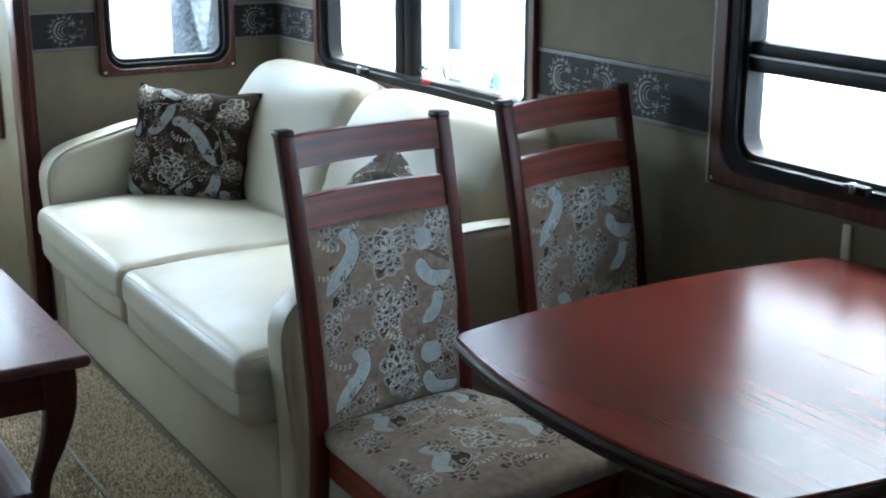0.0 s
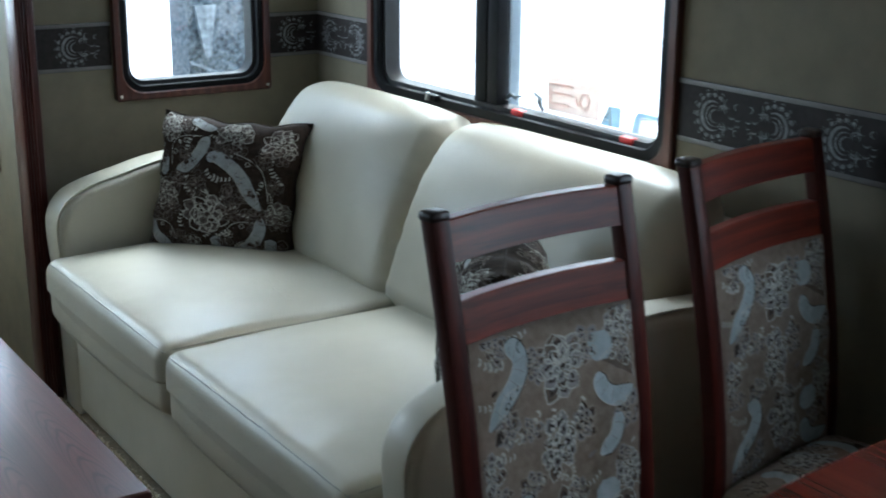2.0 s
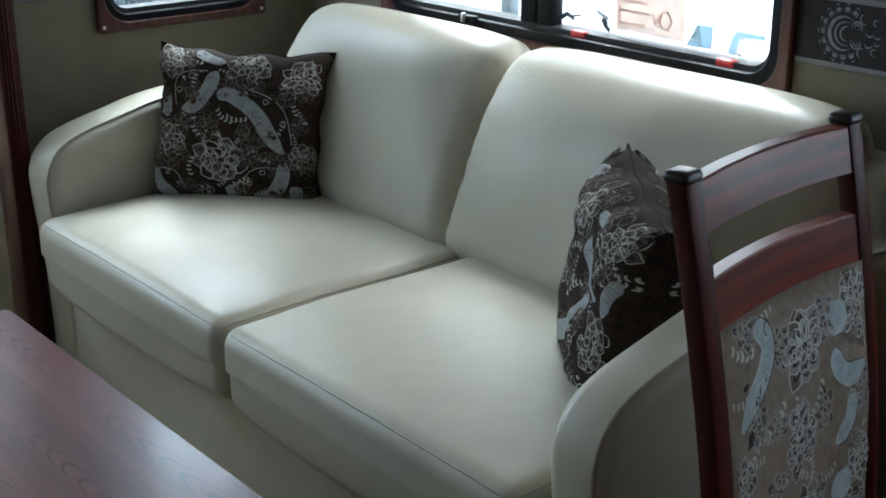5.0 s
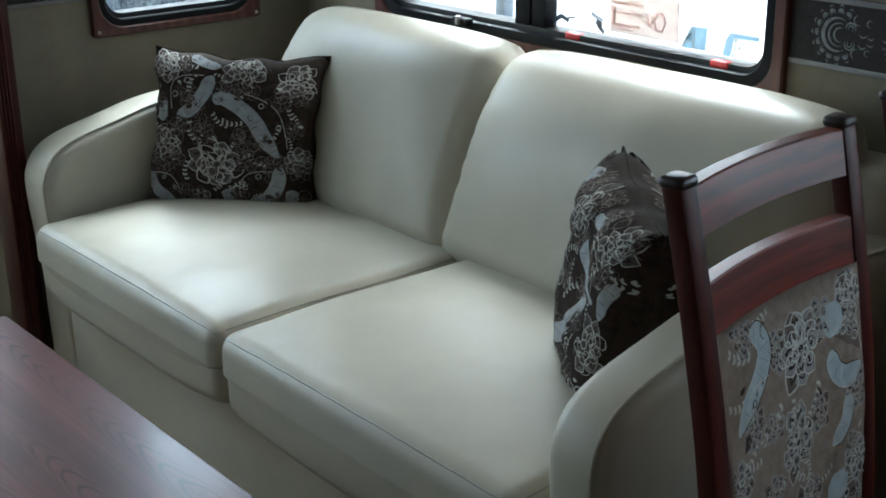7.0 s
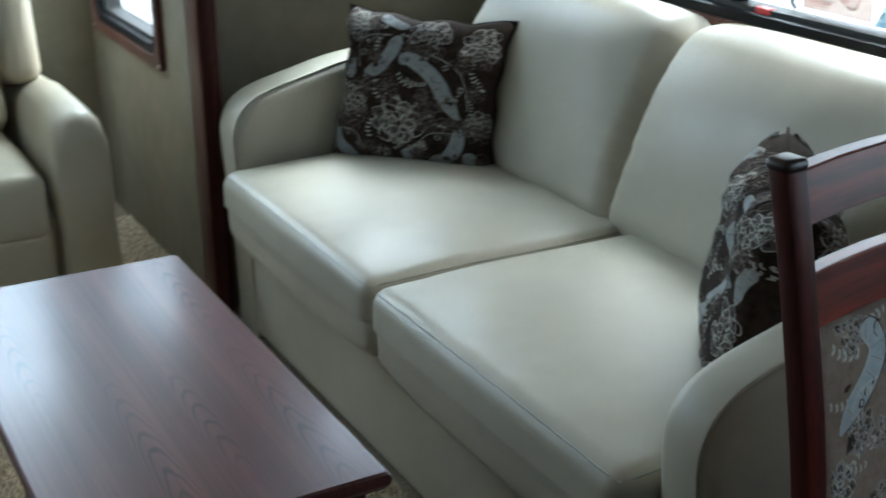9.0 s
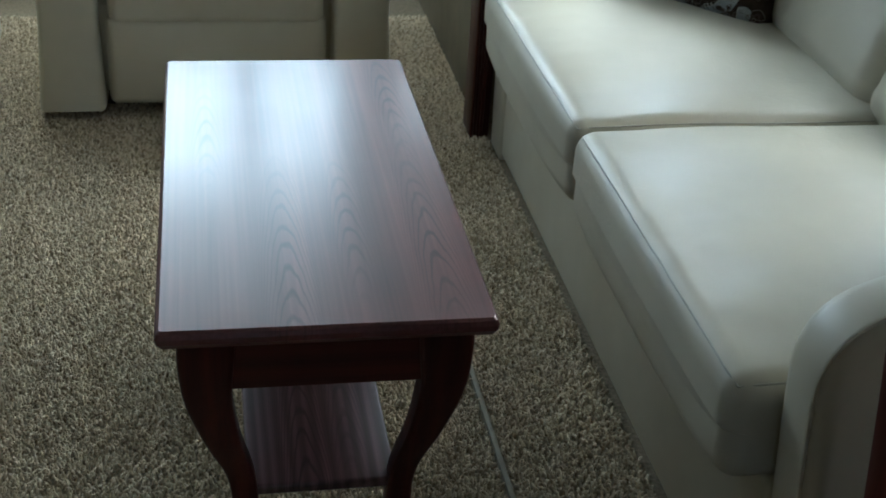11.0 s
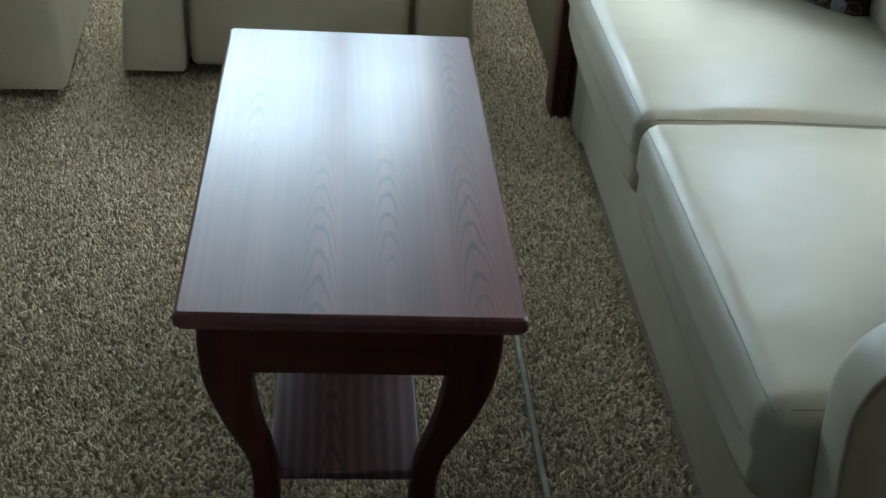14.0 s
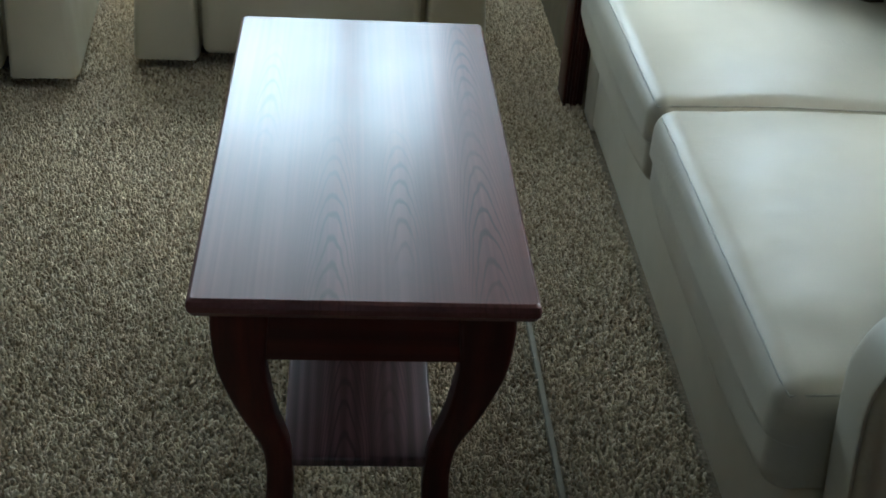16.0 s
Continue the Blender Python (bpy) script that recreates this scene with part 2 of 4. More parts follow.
gb.inputs["Transmission Weight"].default_value, gb.inputs["IOR"].default_value = 1.0, 1.45
gb.inputs["Base Color"].default_value = (0.96, 0.98, 0.98, 1)

CARPET, cn, cl, cb = mat("carpet_backing", 0.95, spec=0.1)
cv = coords(cn, cl)
cl.new(ramp(cn, cl, noise_tex(cn, cl, cv, 130, 4), [(0.3, (0.22, 0.175, 0.115)), (0.7, (0.42, 0.35, 0.25))]), cb.inputs["Base Color"])
bump(cn, cl, cb, noise_tex(cn, cl, cv, 150, 3), 0.9, 0.006)
TUFT, tn, tl, tb = mat("carpet_yarn", 0.9, spec=0.1)
geo = tn.new("ShaderNodeNewGeometry")
yarn = ramp(tn, tl, geo.outputs["Random Per Island"], [(0.0, (0.34, 0.25, 0.155)), (0.15, (0.52, 0.415, 0.28)), (0.5, (0.72, 0.60, 0.42)), (1.0, (0.88, 0.77, 0.58))])
tl.new(mixed(tn, tl, 0.35, yarn, mixed(tn, tl, 1.0, yarn, ramp(tn, tl, noise_tex(tn, tl, coords(tn, tl), 2.2, 3), [(0.3, (0.7, 0.7, 0.68)), (0.7, (1.1, 1.1, 1.1))]), "MULTIPLY")), tb.inputs["Base Color"])


# ---- mesh helpers ----
def link(name, bm, material, parent=None, label="", sharp=38, m=None):
    me = bpy.data.meshes.new(name)
    bm.to_mesh(me)
    bm.free()
    for p in me.polygons:
        p.use_smooth = True
    me.set_sharp_from_angle(angle=radians(sharp))
    me.materials.append(material)
    o = new(name, me)
    if parent:
        o.parent = parent
    if m is not None:
        o.matrix_basis = m
    return tagged(o, label)


part = link


def thing(name, label, category, m=None, group="", kind=""):
    e = tagged(new(name), label, category, group, kind)
    e.empty_display_size = 0.1
    if m is not None:
        e.matrix_basis = m
    return e


def box(lo, hi, r=0.0, seg=2, bm=None):
    """A box from corner lo to corner hi with edges rounded by r."""
    bm = bm or bmesh.new()
    c = [(a + b) / 2 for a, b in zip(lo, hi)]
    s = [abs(b - a) for a, b in zip(lo, hi)]
    vs = bmesh.ops.create_cube(bm, size=1, matrix=Matrix.Translation(c) @ Matrix.Diagonal((*s, 1)))["verts"]
    if r:
        es = list({e for v in vs for e in v.link_edges})
        bmesh.ops.bevel(bm, geom=es, offset=min(r, min(s) * 0.49), segments=seg, profile=0.5, affect="EDGES")
    return bm


def soft_box(half, r, deform=None, flat=10, arc=5):
    """A padded block: a box with round edges and enough faces to swell and sag."""
    def ticks(h):
        rr = min(r, h * 0.98)
        ang = [rr * math.tan(radians(45) * k / arc) for k in range(arc + 1)]
        lo = [-h + rr - a for a in reversed(ang)]
        inner = [(-h + rr) + (2 * h - 2 * rr) * k / flat for k in range(1, flat)]
        return lo + inner + [-q for q in reversed(lo)]
    bm = bmesh.new()
    made = {}

    def vert(q):
        key = tuple(round(a, 5) for a in q)
        if key not in made:
            inner = Vector([max(-h + min(r, h * 0.98), min(h - min(r, h * 0.98), a)) for a, h in zip(q, half)])
            d = Vector(q) - inner
            made[key] = bm.verts.new(inner + d.normalized() * min(r, min(half) * 0.98))
        return made[key]
    tk = [ticks(h) for h in half]
    for ax in range(3):
        u, v = (ax + 1) % 3, (ax + 2) % 3
        for side in (-1, 1):
            for i in range(len(tk[u]) - 1):
                for j in range(len(tk[v]) - 1):
                    quad = []
                    for a, c in ((i, j), (i + 1, j), (i + 1, j + 1), (i, j + 1)):
                        q = [0, 0, 0]
                        q[ax], q[u], q[v] = side * half[ax], tk[u][a], tk[v][c]
                        quad.append(vert(q))
                    if side < 0:
                        quad.reverse()
                    try:
                        bm.faces.new(quad)
                    except ValueError:
                        pass
    if deform:
        for v in bm.verts:
            v.co = deform(v.co.copy())
    bmesh.ops.recalc_face_normals(bm, faces=bm.faces)
    return bm


def round_rect(w, h, r, seg=6):
    pts = []
    for cx, cy, a0 in ((w / 2 - r, h / 2 - r, 0), (-w / 2 + r, h / 2 - r, 90), (-w / 2 + r, -h / 2 + r, 180), (w / 2 - r, -h / 2 + r, 270)):
        for k in range(seg + 1):
            a = radians(a0 + 90 * k / seg)
            pts.append((cx + r * math.cos(a), cy + r * math.sin(a)))
    return pts


def ring(outer, inner, depth, chamfer=0.004):
    """A frame between two loops in the plane x, z, from y = 0 to y = -depth, with an eased face."""
    bm = bmesh.new()
    def loop(pts, y, grow=0.0):
        out = []
        for x, z in pts:
            d = math.hypot(x, z) or 1
            out.append(bm.verts.new((x + grow * x / d, y, z + grow * z / d)))
        return out
    loops = [loop(outer, 0), loop(outer, -depth + chamfer), loop(outer, -depth, -chamfer), loop(inner, -depth, chamfer), loop(inner, -depth + chamfer), loop(inner, 0)]
    n = len(outer)
    for a, b in zip(loops, loops[1:] + loops[:1]):
        for k in range(n):
            bm.faces.new((a[k], a[(k + 1) % n], b[(k + 1) % n], b[k]))
    bmesh.ops.recalc_face_normals(bm, faces=bm.faces)
    return bm


def sheet(pts, y0, y1):
    """A slab of outline pts (x, z) between y0 and y1."""
    bm = bmesh.new()
    a, b = [bm.verts.new((x, y0, z)) for x, z in pts], [bm.verts.new((x, y1, z)) for x, z in pts]
    bm.faces.new(a), bm.faces.new(list(reversed(b)))
    for k in range(len(pts)):
        bm.faces.new((a[k], b[k], b[(k + 1) % len(pts)], a[(k + 1) % len(pts)]))
    bmesh.ops.recalc_face_normals(bm, faces=bm.faces)
    return bm


def tube(path, r, seg=8, bm=None):
    """A round cord along a path of points."""
    bm = bm or bmesh.new()
    path = [Vector(p) for p in path]
    last = None
    for i, p in enumerate(path):
        d = (path[min(i + 1, len(path) - 1)] - path[max(i - 1, 0)]).normalized()
        side = d.orthogonal().normalized() if last is None else (last - d * last.dot(d)).normalized()
        last = side
        up = d.cross(side)
        now = [bm.verts.new(p + r * (math.cos(2 * math.pi * k / seg) * side + math.sin(2 * math.pi * k / seg) * up)) for k in range(seg)]
        if i:
            for k in range(seg):
                bm.faces.new((prev[k], prev[(k + 1) % seg], now[(k + 1) % seg], now[k]))
        else:
            bm.faces.new(list(reversed(now)))
        prev = now
    bm.faces.new(prev)
    bmesh.ops.recalc_face_normals(bm, faces=bm.faces)
    return bm


def wall(name, axis, at, thick, a0, a1, z0, z1, holes, material, label):
    """A wall in the plane axis = at, from a0 to a1 along the other way, with holes (b0, b1, h0, h1) that go through it."""
    bm = bmesh.new()
    cuts = sorted({a0, a1, *[h[0] for h in holes], *[h[1] for h in holes]})
    for p, q in zip(cuts, cuts[1:]):
        hs = [h for h in holes if h[0] <= p + 1e-6 and h[1] >= q - 1e-6]
        spans = [(z0, hs[0][2]), (hs[0][3], z1)] if hs else [(z0, z1)]
        for s0, s1 in spans:
            if s1 - s0 > 1e-4:
                lo, hi = ((at, p, s0), (at + thick, q, s1)) if axis == "x" else ((p, at, s0), (q, at + thick, s1))
                box(lo, hi, 0, bm=bm)
    bmesh.ops.remove_doubles(bm, verts=bm.verts, dist=1e-5)
    o = link(name, bm, material)
    return tagged(o, label, "wall", kind="structure")


# ---- the room ----
XE, YN, XM, YR = 1.24, 1.718, 0.335, 2.80        # slide wall, slide end, body wall, rear wall
YS, XW, YF, ZS, ZC = -2.05, -2.10, -4.6, 1.92, 2.12
BW = (0.183, 1.348, 0.868, 1.622)                    # large window over the sofa: y0, y1, z0, z1
DW = (-1.507, -0.573, 0.877, 1.523)                   # dining window
SW = (0.624, 1.039, 0.853, 1.527)                    # small end window
RW = (2.074, 2.666, 0.639, 1.331)                     # side window by the recliners
wall("wall_slide_east", "x", XE, 0.06, YS - 0.06, YN + 0.06, -0.05, ZS, [DW, BW], WALL, "tan papered long wall of the slide-out with two windows")
wall("wall_slide_north", "y", YN, 0.06, XM, XE, -0.05, ZS, [SW], WALL, "tan papered end wall beside the sofa with a window")
wall("wall_slide_south", "y", YS - 0.06, 0.06, XM, XE, -0.05, ZS, [], WALL, "plain tan papered end wall of the slide-out")
wall("wall_body_east", "x", XM, 0.06, YN + 0.06, YR, -0.05, ZC, [RW], WALL, "tan papered side wall beside the recliners with a window")
wall("wall_body_south_east", "x", XM, 0.06, YF, YS - 0.06, -0.05, ZC, [], WALL, "plain tan papered side wall of the trailer body")
wall("wall_header", "x", XM, 0.06, YS - 0.06, YN + 0.06, ZS, ZC, [], WALL, "tan papered header above the slide-out opening")
wall("wall_rear", "y", YR, 0.06, XW - 0.06, XM + 0.06, -0.05, ZC, [(-1.48, 0.12, 0.90, 1.76)], WALL, "tan papered rear wall with a wide window")
wall("wall_west", "x", XW - 0.06, 0.06, YF, YR, -0.05, ZC, [(1.15, 2.05, 1.26, 1.74)], WALL, "tan papered side wall with a high window")
# The opening here is made up, cut for the south fill lamp.
wall("wall_south", "y", YF - 0.06, 0.06, XW - 0.06, XM + 0.06, -0.05, ZC, [(-1.42, -0.08, 1.34, 1.90)], WALL, "tan papered wall closing the trailer, with an added opening for the fill lamp")
tagged(link("ceiling", box((XW - 0.06, YF - 0.06, ZC), (XM + 0.06, YR + 0.06, ZC + 0.05)), CEILING), "plain white trailer ceiling panel", "ceiling", kind="structure")
tagged(link("ceiling_slide", box((XM + 0.06, YS - 0.06, ZS), (XE + 0.06, YN + 0.06, ZS + 0.05)), CEILING), "low white ceiling of the slide-out", "ceiling", kind="structure")
floor = tagged(link("floor", box((XW - 0.06, YF - 0.06, -0.06), (XE + 0.06, YR + 0.06, 0.0)), CARPET), "flecked beige frieze carpet over the whole floor", "carpet", kind="structure")
ground = tagged(link("ground", box((-300, -300, -1.05), (300, 300, -1.0)), GROUND), "pale bright ground outside the trailer", "ground", kind="structure")

# slide-out trim: upright post and floor seam
tagged(link("trim_slide_post", box((0.300, 1.622, 0.0), (0.352, YN - 0.003, ZS), 0.006), DARK_CHERRY), "dark cherry upright trim at the slide-out edge", "trim", kind="structure")
for k in range(4):
    reed = link("trim_post_reed", tube([(0.3045 + 0.0085 * k, 1.6215, 0.002), (0.3045 + 0.0085 * k, 1.6215, ZS - 0.002)], 0.0040, 8), DARK_CHERRY)
    tagged(reed, "slim rounded reed along the dark cherry post", "trim", group="reeds of the slide-out post", kind="structure")
tagged(link("trim_carpet_seam", box((0.101, YS, 0.0), (0.111, 1.64, 0.0105), 0.003), SEAM), "thin pale seam strip across the carpet", "carpet seam", kind="structure")
tagged(link("trim_wall_batten", box((XE - 0.006, -0.905, 0.0), (XE, -0.885, 0.805), 0.002), WALL_LIGHT), "narrow pale batten over a wallpaper joint", "trim", kind="structure")


def window(name, m, w, h, label, edge=0.047, bars=()):
    """A window: timber trim round a deep black frame with round corners. bars: (x0, x1, z0, z1) of its mullions."""
    e = thing(name, label, "window", m, kind="structure")
    gw, gh = w - 2 * edge, h - 2 * edge
    part("window_trim", ring(round_rect(w, h, 0.010), round_rect(gw + 0.9 * edge, gh + 0.9 * edge, 0.064), 0.017), TRIM, e, "dark stained timber trim")
    part("window_frame", ring(round_rect(gw + 0.9 * edge + 0.004, gh + 0.9 * edge + 0.004, 0.065), round_rect(gw, gh, 0.050), 0.011, 0.003), BLACK, e, "black rounded metal frame")
    part("jamb", ring(round_rect(gw + 0.014, gh + 0.014, 0.055), round_rect(gw + 0.001, gh + 0.001, 0.050), -0.058, 0.002), BLACK, e)
    part("gasket", ring(round_rect(gw + 0.006, gh + 0.006, 0.050), round_rect(gw - 0.022, gh - 0.022, 0.042), -0.050, 0.002), RUBBER, e, m=pose(0, 0.008, 0))
    for x0, x1, z0, z1 in bars:
        part("mullion", box((x0, 0.014, z0), (x1, 0.056, z1), 0.004), BLACK, e)
    p = part("pane", box((-gw / 2, 0.044, -gh / 2), (gw / 2, 0.048, gh / 2)), GLASS, e)
    p.visible_shadow = False
    for sx in (-1, 1):
        for sz in (-1, 1):
            bm = bmesh.new()
            bmesh.ops.create_uvsphere(bm, u_segments=10, v_segments=6, radius=0.0048, matrix=Matrix.Translation((sx * (w / 2 - 0.014), -0.017, sz * (h / 2 - 0.014))) @ Matrix.Diagonal((1, 0.5, 1, 1)))
            part("screw_cap", bm, SCREW, e)
    return e


def east_window(y, z):
    return pose(XE, y, z, 0, 0, -90)


# local x runs towards smaller y on the east walls
bw = window("window_1", east_window(0.7655, 1.245), 1.257, 0.846, "wide dark-framed window with a sliding pane above the sofa", 0.052,
            [(-0.135, -0.085, -0.37, 0.37), (-0.080, -0.035, -0.37, 0.37)])
dw = window("window_2", east_window(-1.04, 1.20), 1.054, 0.766, "dark-framed dining window with a horizontal bar", 0.066,
            [(-0.46, 0.46, -0.134, -0.104), (-0.46, 0.46, -0.098, -0.072)])
# Pale strip added as the bar's highlight line.
part("bar_highlight", box((-0.455, 0.010, -0.1035), (0.455, 0.050, -0.0985)), DARK_STEEL, dw, "thin pale metal strip for the highlight along the bar")
sw = window("window_3", pose(0.8315, YN, 1.19), 0.483, 0.742, "small dark-framed window beside the sofa", 0.040)
rw = window("window_4", pose(XM, 2.37, 0.985, 0, 0, -90), 0.70, 0.80, "dark-framed side window beside the recliners", 0.06, [(-0.28, 0.28, -0.085, -0.045)])
window("window_5", pose(-0.68, YR, 1.33), 1.71, 0.97, "wide rear window above the recliners", 0.06, [(0.425, 0.465, -0.425, 0.425), (-0.135, -0.095, -0.425, 0.425)])


def latch(parent, x, z):
    a = part("latch", box((x - 0.028, -0.030, z - 0.010), (x + 0.028, -0.008, z + 0.010), 0.005), BLACK, parent, "black window latch")
    part("latch_lever", box((x - 0.006, -0.040, z - 0.006), (x + 0.005, -0.026, z + 0.016), 0.004), DARK_STEEL, a)


latch(bw, -0.280, -0.372)
latch(dw, -0.115, -0.318)
# Thin pale strip draws the highlight on the trim's left edge.
part("edge_highlight", box((-0.5305, -0.016, -0.383), (-0.5275, -0.001, 0.383)), SCREW, dw, "pale strip for the highlight along the trim edge")
for x in (0.059, 0.463):
    part("clip", box((x - 0.022, 0.004, -0.373), (x + 0.022, 0.024, -0.357), 0.004), RED, bw, "red plastic screen clip")


# faded paper and cut-out letters on the lower edge of the large pane
def pane_piece(parent, name, pts, y0, y1, material, label=""):
    return part(name, sheet(pts, y0, y1), material, parent, label)


def strokes(parent, name, bars, y0, y1, material):
    """Straight strokes ((x, z), (x, z), width) as thin slabs."""
    for p, q, w in bars:
        p, q = Vector(p), Vector(q)
        d = (q - p).normalized()
        n = Vector((-d.y, d.x)) * w / 2
        part(name, sheet([tuple(p - n), tuple(q - n), tuple(q + n), tuple(p + n)], y0, y1), material, parent)


notice = thing("paper_notice", "faded pink paper notice with worn red print on the window", "notice", east_window(0.766, 1.245))
pane_piece(notice, "paper", [(0.140, -0.346), (0.330, -0.346), (0.328, -0.262), (0.255, -0.256), (0.137, -0.264)], 0.0400, 0.0420, PAPER)
strokes(notice, "print", [((0.150, -0.282), (0.232, -0.281), 0.006), ((0.150, -0.293), (0.150, -0.331), 0.009), ((0.150, -0.303), (0.230, -0.302), 0.005), ((0.150, -0.329), (0.222, -0.328), 0.006), ((0.152, -0.337), (0.205, -0.337), 0.003), ((0.244, -0.300), (0.250, -0.322), 0.005), ((0.252, -0.322), (0.264, -0.300), 0.005)], 0.0385, 0.0398, RED_INK)
strokes(notice, "stamp", [((0.278 + 0.016 * math.cos(radians(a)), -0.310 + 0.020 * math.sin(radians(a))), (0.278 + 0.016 * math.cos(radians(a + 62)), -0.310 + 0.020 * math.sin(radians(a + 62))), 0.005) for a in range(0, 360, 60)], 0.0382, 0.0397, RED_INK)
letter_a = thing("window_letter", "white cut-out letter with blue-grey shade on the window", "letter", east_window(0.766, 1.245), group="letters on the window")
pane_piece(letter_a, "shade", [(0.336, -0.352), (0.362, -0.306), (0.402, -0.305), (0.401, -0.351)], 0.0400, 0.0420, PAPER_BLUE, "blue-grey shade")
strokes(letter_a, "stroke", [((0.342, -0.350), (0.366, -0.310), 0.007), ((0.367, -0.310), (0.372, -0.350), 0.008), ((0.350, -0.338), (0.370, -0.338), 0.005)], 0.0385, 0.0398, WHITE_INK)
strokes(letter_a, "counter", [((0.352, -0.334), (0.364, -0.320), 0.004)], 0.0380, 0.0384, DARK_STEEL)
letter_e = thing("window_letter", "white cut-out letter E with blue-grey shade on the window", "letter", east_window(0.766, 1.245), group="letters on the window")
pane_piece(letter_e, "shade", [(0.443, -0.354), (0.452, -0.318), (0.462, -0.306), (0.530, -0.306), (0.530, -0.314), (0.472, -0.316), (0.462, -0.354)], 0.0400, 0.0420, PAPER_BLUE, "blue-grey shade")
strokes(letter_e, "stroke", [((0.470, -0.353), (0.476, -0.317), 0.009), ((0.474, -0.318), (0.528, -0.317), 0.007), ((0.474, -0.334), (0.516, -0.334), 0.006), ((0.470, -0.351), (0.528, -0.351), 0.007)], 0.0380, 0.0397, WHITE_INK)
strokes(letter_e, "outline", [((0.484, -0.345), (0.489, -0.325), 0.0022), ((0.489, -0.3245), (0.528, -0.3235), 0.0022)], 0.0376, 0.0379, POLE)
for scrap, text in (([((-0.056, -0.343), (-0.026, -0.345), 0.006), ((-0.030, -0.344), (-0.008, -0.331), 0.010), ((-0.010, -0.331), (0.014, -0.340), 0.009), ((0.012, -0.333), (0.034, -0.330), 0.004)], "torn dark scrap of an old sticker on the window"),
                    ([((0.082, -0.312), (0.118, -0.326), 0.004), ((0.084, -0.318), (0.116, -0.331), 0.003), ((0.098, -0.330), (0.114, -0.340), 0.011), ((0.104, -0.338), (0.122, -0.353), 0.010)], "torn dark scrap of an old sticker on the window")):
    torn = thing("sticker_scrap", text, "sticker", east_window(0.766, 1.245), group="torn sticker scraps on the window")
    strokes(torn, "scrap", scrap, 0.0400, 0.0420, POLE)


# wallpaper border with pewter medallions
def arc_strip(bm, c, r, a0, a1, w, m, steps=10, taper=True):
    prev = None
    for k in range(steps + 1):
        f = k / steps
        a = radians(a0 + (a1 - a0) * f)
        ww = w * (math.sin(math.pi * min(max(f, 0.04), 0.96)) if taper else 1)
        now = [bm.verts.new(m @ Vector((c[0] + (r + s * ww / 2) * math.cos(a), 0, c[1] + (r + s * ww / 2) * math.sin(a)))) for s in (-1, 1)]
        if prev:
            bm.faces.new((prev[0], prev[1], now[1], now[0]))
        prev = now


def medallion(bm, m, flip=1):
    """A scrolled half-wreath with petals, curls and a seeded tail."""
    mm = m @ Matrix.Diagonal((flip, 1, 1, 1))
    arc_strip(bm, (0, 0), 0.030, 60, 300, 0.008, mm, 16)
    arc_strip(bm, (0.003, 0), 0.021, 65, 295, 0.004, mm, 14)
    arc_strip(bm, (0.006, 0), 0.013, 75, 285, 0.004, mm, 12)
    for k in range(11):
        a = 62 + 23.6 * k
        c, s = math.cos(radians(a)), math.sin(radians(a))
        arc_strip(bm, (0.0405 * c, 0.0405 * s), 0.0055, a - 140, a + 140, 0.0030, mm, 8)
        arc_strip(bm, (0.0415 * c, 0.0415 * s), 0.0018, a - 180, a + 170, 0.0026, mm, 6, False)
        arc_strip(bm, (0.0500 * c, 0.0500 * s), 0.0035, a - 100, a + 100, 0.0022, mm, 6)
    for z in (-1, 1):
        arc_strip(bm, (0.026, z * 0.014), 0.010, -40 * z, 210 * z, 0.0034, mm, 10)
        arc_strip(bm, (0.026, z * 0.014), 0.005, -60 * z, 230 * z, 0.0026, mm, 8)
        arc_strip(bm, (0.040, z * 0.030), 0.009, 100 * z, 300 * z, 0.0030, mm, 8)
        arc_strip(bm, (0.052, z * 0.010), 0.009, 200, 340, 0.0030, mm, 6)
        arc_strip(bm, (0.068, z * 0.006), 0.007, 200, 340, 0.0026, mm, 6)
        arc_strip(bm, (0.064, z * 0.026), 0.006, 30, 300, 0.0024, mm, 8)


def border(name, m, length, first, step, label):
    e = thing(name, label, "wallpaper border", m, kind="structure")
    part("border_paper", box((0, -0.003, -0.066), (length, 0.0, 0.066)), BORDER, e)
    for z in (-0.060, 0.060):
        part("border_line", box((0, -0.0050, z - 0.005), (length, -0.0031, z + 0.005), 0.0006), BORDER_LINE, e)
    x, k = first, 0
    while x < length - 0.05:
        bm = bmesh.new()
        medallion(bm, pose(x, -0.0045, 0), 1 if k % 2 == 0 else -1)
        part("ornament", bm, ORNAMENT, e)
        x += step
        k += 1


ZB = 0.978
border("trim_border_window_gap", pose(XE, 0.135, ZB, 0, 0, -90), 0.644, 0.10, 0.165, "dark wallpaper border with pewter scroll medallions")
border("trim_border_corner", pose(XE, YN, ZB, 0, 0, -90), 0.32, 0.09, 0.15, "dark wallpaper border with pewter scroll medallions")
border("trim_border_end_right", pose(1.075, YN, ZB), XE - 1.075 - 0.004, 0.08, 0.15, "dark wallpaper border with pewter scroll medallions")
border("trim_border_end_left", pose(0.354, YN, ZB), 0.586 - 0.354, 0.125, 0.15, "dark wallpaper border with pewter scroll medallions")
border("trim_border_south", pose(XE, -1.572, ZB, 0, 0, -90), 0.47, 0.1, 0.165, "dark wallpaper border with pewter scroll medallions")


